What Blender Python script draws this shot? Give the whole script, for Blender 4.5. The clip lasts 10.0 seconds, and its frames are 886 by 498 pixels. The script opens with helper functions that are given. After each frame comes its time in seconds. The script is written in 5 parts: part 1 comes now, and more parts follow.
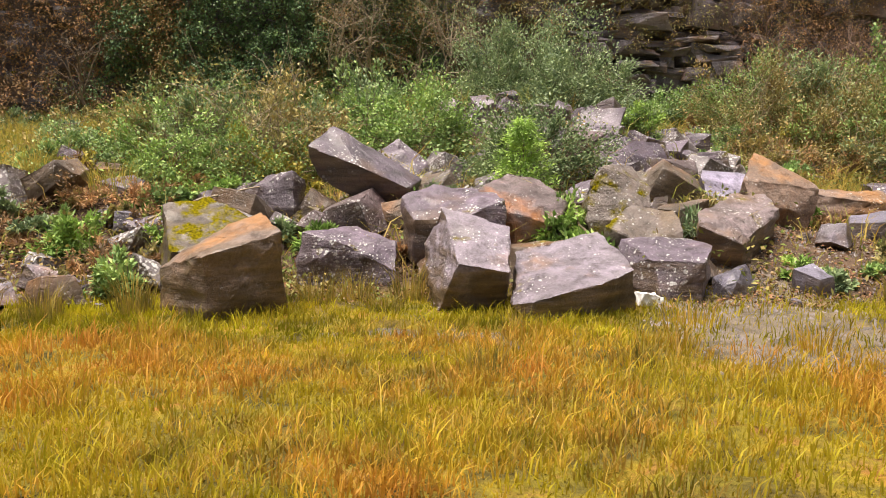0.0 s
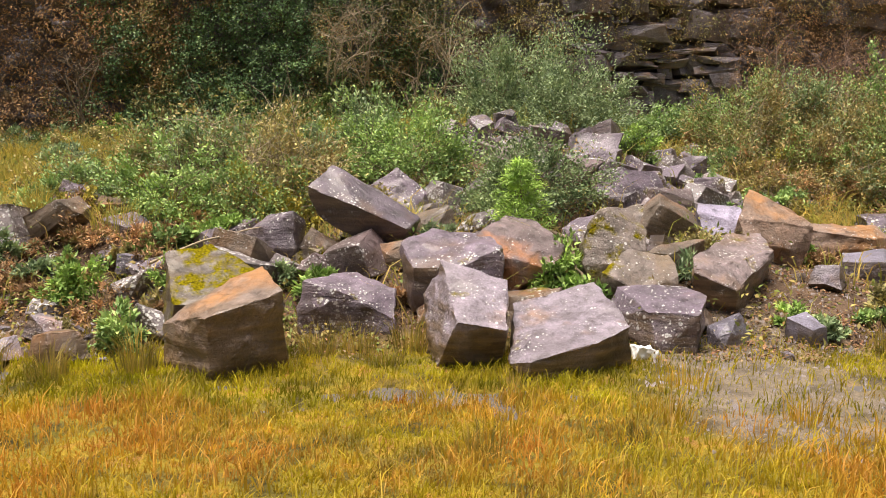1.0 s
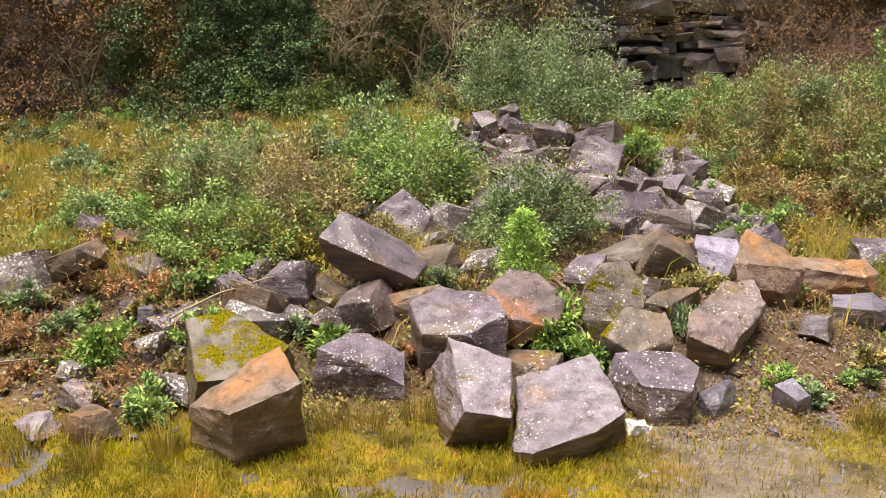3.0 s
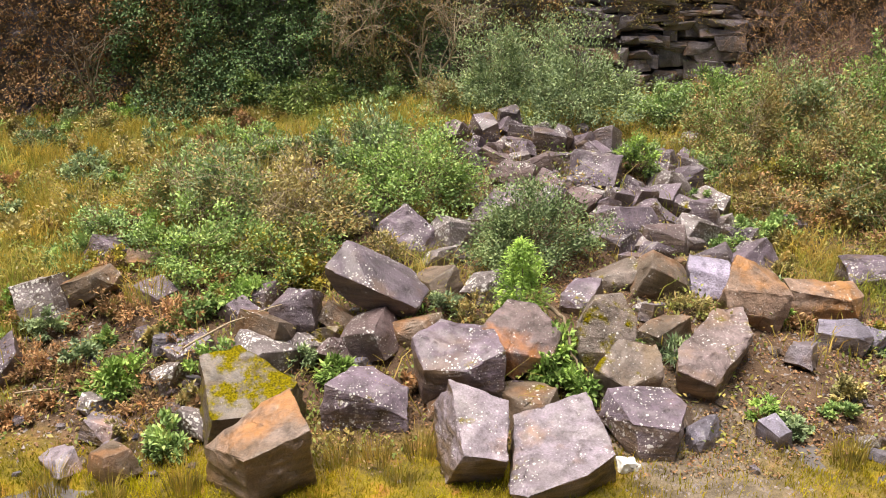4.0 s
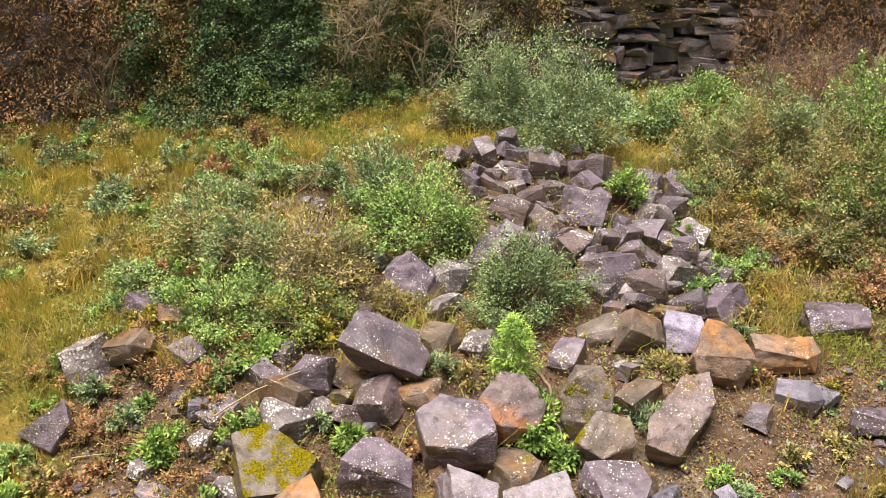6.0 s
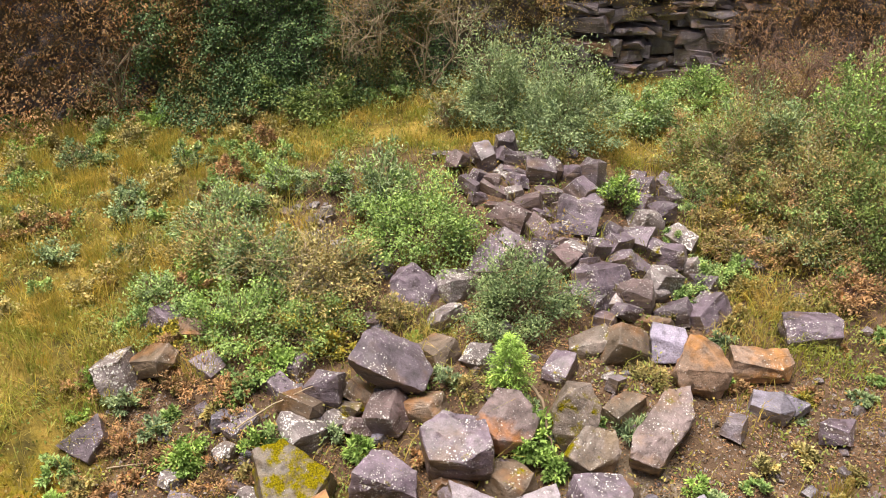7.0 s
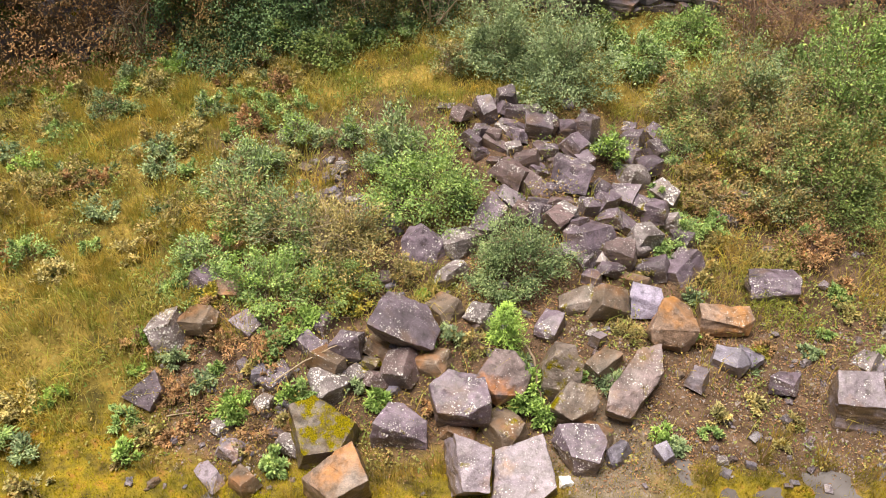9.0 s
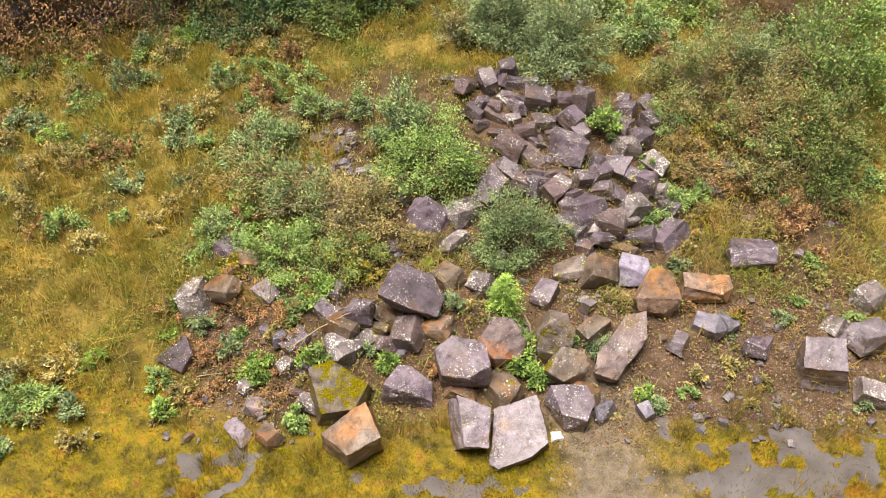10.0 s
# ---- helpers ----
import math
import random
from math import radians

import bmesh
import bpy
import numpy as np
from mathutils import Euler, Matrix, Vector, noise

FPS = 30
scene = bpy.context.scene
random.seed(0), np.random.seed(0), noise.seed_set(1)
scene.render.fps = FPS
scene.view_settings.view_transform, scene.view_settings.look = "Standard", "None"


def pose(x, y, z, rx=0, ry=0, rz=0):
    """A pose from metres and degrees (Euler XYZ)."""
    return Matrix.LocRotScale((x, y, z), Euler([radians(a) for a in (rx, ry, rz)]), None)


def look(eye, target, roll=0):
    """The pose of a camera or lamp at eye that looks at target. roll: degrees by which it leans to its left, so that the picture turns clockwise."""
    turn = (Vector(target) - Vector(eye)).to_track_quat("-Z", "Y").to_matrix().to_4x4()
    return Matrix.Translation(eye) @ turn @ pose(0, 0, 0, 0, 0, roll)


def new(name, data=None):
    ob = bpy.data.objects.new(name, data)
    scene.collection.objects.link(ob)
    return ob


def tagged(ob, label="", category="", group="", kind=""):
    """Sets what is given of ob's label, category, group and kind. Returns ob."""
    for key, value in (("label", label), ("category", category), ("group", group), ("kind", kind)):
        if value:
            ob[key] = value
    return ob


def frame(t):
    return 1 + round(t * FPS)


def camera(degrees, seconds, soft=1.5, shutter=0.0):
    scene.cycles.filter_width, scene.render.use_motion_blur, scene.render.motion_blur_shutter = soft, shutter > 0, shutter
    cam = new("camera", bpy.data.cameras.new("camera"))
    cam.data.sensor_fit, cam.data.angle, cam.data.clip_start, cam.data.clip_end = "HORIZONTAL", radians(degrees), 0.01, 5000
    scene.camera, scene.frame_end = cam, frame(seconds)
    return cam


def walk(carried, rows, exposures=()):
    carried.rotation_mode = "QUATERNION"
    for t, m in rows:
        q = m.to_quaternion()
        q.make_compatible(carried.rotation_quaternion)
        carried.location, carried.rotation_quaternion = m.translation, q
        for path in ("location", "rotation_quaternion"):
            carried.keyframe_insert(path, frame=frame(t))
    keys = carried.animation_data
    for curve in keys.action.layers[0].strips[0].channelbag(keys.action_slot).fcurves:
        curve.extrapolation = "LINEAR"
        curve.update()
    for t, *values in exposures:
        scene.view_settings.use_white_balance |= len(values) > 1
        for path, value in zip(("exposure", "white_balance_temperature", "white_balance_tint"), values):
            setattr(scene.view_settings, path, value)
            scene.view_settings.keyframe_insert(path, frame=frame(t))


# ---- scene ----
cam = camera(54.7, 10.0, soft=1.0)
METRES, EYE, TILT, LEAN, TURN = 12.0, 1.4, -7.0, 0.0, 0.0
ROWS = [
    (0.0, 0.0, 0.0, 0.0, 0.0, 0.0, -0.0),
    (0.5, 0.0006, -0.0035, 0.0235, -0.06, -0.47, 0.01),
    (1.0, -0.0004, -0.0091, 0.0501, -0.12, -0.92, 0.03),
    (1.5, -0.0038, -0.016, 0.0801, -0.15, -1.76, 0.04),
    (2.0, -0.006, -0.0194, 0.1145, -0.15, -3.55, 0.05),
    (2.5, -0.006, -0.0243, 0.1507, -0.12, -5.39, 0.07),
    (4.0, -0.006, -0.0498, 0.277, 0.01, -10.86, -0.05),
    (4.5, -0.0055, -0.0598, 0.3286, 0.05, -12.66, -0.07),
    (5.0, -0.0055, -0.0741, 0.3801, 0.1, -14.46, -0.1),
    (5.5, -0.0039, -0.0845, 0.4355, 0.17, -16.28, -0.12),
    (6.0, -0.004, -0.0948, 0.4962, 0.18, -18.1, -0.12),
    (7.5, -0.007, -0.139, 0.6795, 0.3, -24.72, -0.07),
    (8.0, -0.0127, -0.1459, 0.7315, 0.34, -27.23, -0.05),
    (8.5, -0.0109, -0.1561, 0.7815, 0.37, -29.92, -0.1),
    (9.0, -0.0107, -0.1765, 0.8439, 0.38, -32.58, -0.06),
    (9.5, -0.0152, -0.1995, 0.9096, 0.41, -35.19, -0.06),
    (10.0, -0.0157, -0.2192, 0.9728, 0.46, -37.82, -0.08),
]
walk(cam, [(t, pose(0, 0, EYE, TILT, LEAN, TURN) @ pose(METRES * x, METRES * y, METRES * z, 90 + pitch, roll, yaw)) for t, x, y, z, yaw, pitch, roll in ROWS],
     exposures=[(0.0, 1.07, 6550, 12.5), (2.0, 1.08, 6550, 12), (5.0, 1.13, 6550, 11.5), (7.5, 1.07, 6600, 11), (10.0, 0.97, 6700, 11)])

# ---- light: an overcast day, soft sky and a wide veiled sun ----
world = bpy.data.worlds.new("overcast_sky")
scene.world = world
world.use_nodes = True
wt = world.node_tree
wt.nodes.clear()
sky = wt.nodes.new("ShaderNodeTexSky")
sky.sky_type = "NISHITA"
sky.sun_disc = False
sky.sun_elevation, sky.sun_rotation = radians(80.5), radians(-81)
sky.air_density, sky.dust_density, sky.ozone_density = 1.0, 3.0, 1.0
pale = wt.nodes.new("ShaderNodeHueSaturation")
pale.inputs["Saturation"].default_value = 0.3
back = wt.nodes.new("ShaderNodeBackground")
back.inputs["Strength"].default_value = 0.04
wout = wt.nodes.new("ShaderNodeOutputWorld")
wt.links.new(sky.outputs[0], pale.inputs["Color"])
wt.links.new(pale.outputs[0], back.inputs["Color"])
wt.links.new(back.outputs[0], wout.inputs["Surface"])
sun_data = bpy.data.lights.new("sun", "SUN")
sun_data.energy, sun_data.angle, sun_data.color = 4.6, radians(42), (1.0, 0.9, 0.77)
sun = new("sun", sun_data)
sun.matrix_world = look((-5, 10.8, 30), (0, 10, 0))


# ---- materials ----
def nodes_of(name):
    m = bpy.data.materials.new(name)
    m.use_nodes = True
    nt = m.node_tree
    bsdf = nt.nodes["Principled BSDF"]
    return m, nt, bsdf


def tex(nt, kind, scale, detail=4.0, coord="Object", rough=0.55, vec=None):
    tc = nt.nodes.new("ShaderNodeTexCoord")
    n = nt.nodes.new(kind)
    n.inputs["Scale"].default_value = scale
    if "Detail" in n.inputs and kind == "ShaderNodeTexNoise":
        n.inputs["Detail"].default_value = detail
    if kind == "ShaderNodeTexNoise":
        n.inputs["Roughness"].default_value = rough
    nt.links.new(vec or tc.outputs[coord], n.inputs["Vector"])
    return n


def ramp(nt, src, stops):
    r = nt.nodes.new("ShaderNodeValToRGB")
    e = r.color_ramp.elements
    while len(e) < len(stops):
        e.new(0.5)
    for el, (p, c) in zip(e, stops):
        el.position = p
        el.color = (*c, 1) if len(c) == 3 else c
    nt.links.new(src, r.inputs["Fac"])
    return r.outputs["Color"]


def mix(nt, fac, a, b, mode="MIX"):
    m = nt.nodes.new("ShaderNodeMix")
    m.data_type, m.blend_type = "RGBA", mode
    for sock, val in ((m.inputs["Factor"], fac), (m.inputs["A"], a), (m.inputs["B"], b)):
        if isinstance(val, (int, float)):
            sock.default_value = val
        elif isinstance(val, tuple):
            sock.default_value = (*val, 1)
        else:
            nt.links.new(val, sock)
    return m.outputs["Result"]


def calc(nt, op, a, b=0.0):
    m = nt.nodes.new("ShaderNodeMath")
    m.operation = op
    for sock, val in ((m.inputs[0], a), (m.inputs[1], b)):
        if isinstance(val, (int, float)):
            sock.default_value = val
        else:
            nt.links.new(val, sock)
    return m.outputs[0]


def step(nt, src, lo, hi):
    m = nt.nodes.new("ShaderNodeMapRange")
    m.inputs["From Min"].default_value, m.inputs["From Max"].default_value = lo, hi
    nt.links.new(src, m.inputs["Value"])
    return m.outputs[0]


def bump(nt, bsdf, src, strength, dist):
    b = nt.nodes.new("ShaderNodeBump")
    b.inputs["Strength"].default_value, b.inputs["Distance"].default_value = strength, dist
    nt.links.new(src, b.inputs["Height"])
    nt.links.new(b.outputs[0], bsdf.inputs["Normal"])


def own_place(nt):
    """Object coordinates shifted by each object's random number, so that no two stones share a pattern."""
    tc, info = nt.nodes.new("ShaderNodeTexCoord"), nt.nodes.new("ShaderNodeObjectInfo")
    far = nt.nodes.new("ShaderNodeVectorMath")
    far.operation = "MULTIPLY_ADD"
    far.inputs[0].default_value = (31.0, 47.0, 23.0)
    nt.links.new(info.outputs["Random"], far.inputs[1])
    nt.links.new(tc.outputs["Object"], far.inputs[2])
    return far.outputs[0], info.outputs["Random"]


def rock(name, dark, light, stain, stain_amount, lichen=0.3, moss=0.0, rough=0.4, moss_up=0.3, sides=0.5):
    """Broken wet sandstone: mottled body, iron stains, browner steep sides, white lichen, cushions of moss."""
    m, nt, bsdf = nodes_of(name)
    vec, chance = own_place(nt)
    big = tex(nt, "ShaderNodeTexNoise", 2.2, 5, vec=vec)
    mid = tex(nt, "ShaderNodeTexNoise", 7.5, 6, rough=0.68, vec=vec)
    fine = tex(nt, "ShaderNodeTexNoise", 42, 6, rough=0.72, vec=vec)
    col = ramp(nt, big.outputs["Fac"], [(0.32, dark), (0.68, light)])
    col = mix(nt, 0.8, col, ramp(nt, fine.outputs["Fac"], [(0.34, (0.55, 0.53, 0.53)), (0.66, (1.3, 1.3, 1.3))]), "MULTIPLY")
    # dark damp blotches and paler bruises
    col = mix(nt, 0.85, col, ramp(nt, mid.outputs["Fac"], [(0.34, (0.42, 0.38, 0.36)), (0.47, (0.95, 0.94, 0.95)), (0.66, (1.4, 1.36, 1.4))]), "MULTIPLY")
    geo = nt.nodes.new("ShaderNodeNewGeometry")
    sep = nt.nodes.new("ShaderNodeSeparateXYZ")
    nt.links.new(geo.outputs["Normal"], sep.inputs[0])
    # iron stain
    st = tex(nt, "ShaderNodeTexNoise", 1.6, 5, vec=vec)
    sf = calc(nt, "MULTIPLY", step(nt, st.outputs["Fac"], 0.62 - stain_amount, 0.76 - stain_amount), 0.85)
    col = mix(nt, sf, col, mix(nt, 0.6, stain, ramp(nt, mid.outputs["Fac"], [(0.35, (0.45, 0.42, 0.4)), (0.6, (1.25, 1.2, 1.15))]), "MULTIPLY"))
    # brown with bedding streaks on steep faces, picked by surface normal; flat tops unchanged
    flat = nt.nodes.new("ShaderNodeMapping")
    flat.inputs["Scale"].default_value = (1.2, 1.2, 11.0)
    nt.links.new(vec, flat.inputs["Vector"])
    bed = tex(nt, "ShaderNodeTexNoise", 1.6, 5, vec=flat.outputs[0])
    side_brown = ramp(nt, bed.outputs["Fac"], [(0.34, (0.075, 0.048, 0.026)), (0.52, (0.18, 0.12, 0.06)), (0.68, (0.33, 0.23, 0.13))])
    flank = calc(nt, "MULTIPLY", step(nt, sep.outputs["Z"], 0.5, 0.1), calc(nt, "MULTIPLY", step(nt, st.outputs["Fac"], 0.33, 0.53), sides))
    col = mix(nt, flank, col, side_brown)
    # each stone a little different in tone
    col = mix(nt, 0.6, col, ramp(nt, chance, [(0.0, (0.5, 0.5, 0.55)), (0.5, (0.71, 0.69, 0.77)), (1.0, (0.9, 0.87, 0.96))]), "MULTIPLY")
    # worn, paler edges
    worn = calc(nt, "MULTIPLY", step(nt, geo.outputs["Pointiness"], 0.53, 0.6), 0.3)
    col = mix(nt, worn, col, (0.36, 0.32, 0.32))
    # lichen: crusts of two sizes, crowded in some places and thin in others
    patch = tex(nt, "ShaderNodeTexNoise", 2.6, 4, rough=0.6, vec=vec)
    for size, share in ((11.0, 0.24), (27.0, 0.34)):
        vor = tex(nt, "ShaderNodeTexVoronoi", size, vec=vec)
        ragged = tex(nt, "ShaderNodeTexNoise", size * 2.4, 3, vec=vec)
        d = calc(nt, "ADD", vor.outputs["Distance"], calc(nt, "MULTIPLY", ragged.outputs["Fac"], 0.4))
        wide = calc(nt, "MULTIPLY", step(nt, patch.outputs["Fac"], 0.4, 0.68), share * (0.6 + 0.7 * lichen))
        gap = calc(nt, "SUBTRACT", calc(nt, "ADD", wide, 0.21 + 0.12 * lichen), d)
        spot = calc(nt, "MULTIPLY", step(nt, gap, 0.0, 0.04), calc(nt, "MULTIPLY", step(nt, sep.outputs["Z"], -0.3, 0.3), 0.85))
        col = mix(nt, spot, col, (0.62, 0.61, 0.61))
    # moss
    if moss > 0:
        mn = tex(nt, "ShaderNodeTexNoise", 2.6, 7, rough=0.65, vec=vec)
        mf = calc(nt, "MULTIPLY", step(nt, mn.outputs["Fac"], 0.65 - 0.3 * moss, 0.73 - 0.3 * moss), step(nt, sep.outputs["Z"], moss_up - 0.35, moss_up + 0.15))
        mcol = ramp(nt, fine.outputs["Fac"], [(0.35, (0.045, 0.04, 0.006)), (0.5, (0.15, 0.125, 0.006)), (0.66, (0.27, 0.22, 0.008))])
        col = mix(nt, mf, col, mcol)
        # moss is dry and dull beside the wet stone
        nt.links.new(calc(nt, "MULTIPLY", calc(nt, "SUBTRACT", 1.0, mf), 0.25), bsdf.inputs["Coat Weight"])
        nt.links.new(calc(nt, "MULTIPLY", calc(nt, "SUBTRACT", 1.0, mf), 0.5), bsdf.inputs["Specular IOR Level"])
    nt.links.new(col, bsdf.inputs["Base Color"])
    nt.links.new(ramp(nt, mid.outputs["Fac"], [(0.35, (rough - 0.08,) * 3), (0.65, (rough + 0.22,) * 3)]), bsdf.inputs["Roughness"])
    bsdf.inputs["Specular IOR Level"].default_value = 0.5
    bsdf.inputs["Coat Weight"].default_value = 0.25
    bsdf.inputs["Coat Roughness"].default_value = 0.28
    b = calc(nt, "ADD", calc(nt, "MULTIPLY", fine.outputs["Fac"], 0.4), mid.outputs["Fac"])
    b = calc(nt, "ADD", b, calc(nt, "MULTIPLY", calc(nt, "MULTIPLY", bed.outputs["Fac"], step(nt, sep.outputs["Z"], 0.6, 0.2)), 0.7))
    # hairline cracks
    seam = tex(nt, "ShaderNodeTexVoronoi", 1.5, vec=vec)
    seam.feature = "DISTANCE_TO_EDGE"
    split = step(nt, calc(nt, "ADD", seam.outputs["Distance"], calc(nt, "MULTIPLY", calc(nt, "SUBTRACT", mid.outputs["Fac"], 0.5), 0.12)), 0.0, 0.022)
    split = calc(nt, "MAXIMUM", split, step(nt, patch.outputs["Fac"], 0.6, 0.56))
    b = calc(nt, "ADD", b, calc(nt, "MULTIPLY", split, 0.3))
    bump(nt, bsdf, b, 0.9, 0.04)
    return m


def leaf(name, cols, rough=0.5, through_light=0.15, patch=None, calm=0.4):
    """Leaves: colour by leaf, by spray and by broad patches over the plant."""
    m, nt, bsdf = nodes_of(name)
    vec, _ = own_place(nt)
    geo = nt.nodes.new("ShaderNodeNewGeometry")
    n = len(cols)
    mean = [sum(c[i] for c in cols) / n for i in range(3)]
    cols = [tuple(c[i] * (1 - calm) + mean[i] * calm for i in range(3)) for c in cols]
    col = ramp(nt, geo.outputs["Random Per Island"], [(i / max(1, n - 1), c) for i, c in enumerate(cols)])
    spray = tex(nt, "ShaderNodeTexNoise", 4.2, 4, rough=0.65, vec=vec)
    col = mix(nt, 0.75, col, ramp(nt, spray.outputs["Fac"], [(0.36, (0.3, 0.34, 0.3)), (0.5, (1.0, 1.0, 0.96)), (0.64, (1.75, 1.6, 1.35))]), "MULTIPLY")
    broad = tex(nt, "ShaderNodeTexNoise", 1.3, 3, vec=vec)
    col = mix(nt, 0.6, col, ramp(nt, broad.outputs["Fac"], [(0.3, (0.55, 0.6, 0.6)), (0.7, (1.3, 1.25, 1.1))]), "MULTIPLY")
    for k, (tint, scale, lo, hi) in enumerate(patch or ()):
        pn = tex(nt, "ShaderNodeTexNoise", scale + 0.07 * k, 6, rough=0.62)
        col = mix(nt, step(nt, pn.outputs["Fac"], lo, hi), col, mix(nt, 0.7, col, tint))
    nt.links.new(col, bsdf.inputs["Base Color"])
    bsdf.inputs["Roughness"].default_value = rough
    bsdf.inputs["Specular IOR Level"].default_value = 0.18
    tr = nt.nodes.new("ShaderNodeBsdfTranslucent")
    nt.links.new(col, tr.inputs["Color"])
    ms = nt.nodes.new("ShaderNodeMixShader")
    ms.inputs["Fac"].default_value = through_light
    nt.links.new(bsdf.outputs[0], ms.inputs[1])
    nt.links.new(tr.outputs[0], ms.inputs[2])
    nt.links.new(ms.outputs[0], nt.nodes["Material Output"].inputs["Surface"])
    return m


def bark(name, dark, light):
    m, nt, bsdf = nodes_of(name)
    n = tex(nt, "ShaderNodeTexNoise", 14, 5)
    nt.links.new(ramp(nt, n.outputs["Fac"], [(0.3, dark), (0.7, light)]), bsdf.inputs["Base Color"])
    bsdf.inputs["Roughness"].default_value = 0.8
    bump(nt, bsdf, n.outputs["Fac"], 0.5, 0.01)
    return m


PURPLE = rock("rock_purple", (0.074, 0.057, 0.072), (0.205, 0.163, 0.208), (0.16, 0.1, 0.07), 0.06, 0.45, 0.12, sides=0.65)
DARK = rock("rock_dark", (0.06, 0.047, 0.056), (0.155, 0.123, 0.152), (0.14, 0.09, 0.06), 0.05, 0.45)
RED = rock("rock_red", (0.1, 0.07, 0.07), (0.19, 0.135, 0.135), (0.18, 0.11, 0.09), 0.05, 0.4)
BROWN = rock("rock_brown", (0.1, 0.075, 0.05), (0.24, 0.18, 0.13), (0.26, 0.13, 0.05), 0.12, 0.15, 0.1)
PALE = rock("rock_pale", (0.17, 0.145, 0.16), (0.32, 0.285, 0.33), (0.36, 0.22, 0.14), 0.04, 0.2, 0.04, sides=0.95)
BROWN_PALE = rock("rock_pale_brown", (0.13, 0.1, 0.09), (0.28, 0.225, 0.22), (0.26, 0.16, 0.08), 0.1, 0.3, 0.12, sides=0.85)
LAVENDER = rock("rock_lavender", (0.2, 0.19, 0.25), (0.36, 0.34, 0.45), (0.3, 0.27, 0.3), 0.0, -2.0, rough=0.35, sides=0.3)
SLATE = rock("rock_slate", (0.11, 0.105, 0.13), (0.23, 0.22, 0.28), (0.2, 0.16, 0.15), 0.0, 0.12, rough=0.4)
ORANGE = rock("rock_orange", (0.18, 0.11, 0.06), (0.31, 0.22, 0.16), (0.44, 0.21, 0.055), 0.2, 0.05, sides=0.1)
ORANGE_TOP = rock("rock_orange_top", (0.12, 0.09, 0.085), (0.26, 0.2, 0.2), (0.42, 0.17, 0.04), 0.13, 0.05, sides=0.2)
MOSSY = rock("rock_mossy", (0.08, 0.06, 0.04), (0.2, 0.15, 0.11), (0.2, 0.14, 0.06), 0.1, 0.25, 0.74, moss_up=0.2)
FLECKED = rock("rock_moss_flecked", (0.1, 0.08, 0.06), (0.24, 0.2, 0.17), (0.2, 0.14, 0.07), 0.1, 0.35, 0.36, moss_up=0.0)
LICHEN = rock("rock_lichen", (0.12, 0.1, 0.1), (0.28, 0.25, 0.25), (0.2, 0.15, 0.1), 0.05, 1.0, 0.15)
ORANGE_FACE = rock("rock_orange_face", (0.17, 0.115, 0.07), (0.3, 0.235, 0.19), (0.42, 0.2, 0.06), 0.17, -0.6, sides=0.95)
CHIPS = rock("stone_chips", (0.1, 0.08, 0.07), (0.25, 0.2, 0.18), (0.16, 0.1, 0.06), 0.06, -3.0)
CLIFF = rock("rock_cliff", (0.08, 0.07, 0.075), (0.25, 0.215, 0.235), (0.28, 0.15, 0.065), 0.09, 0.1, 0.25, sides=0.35)


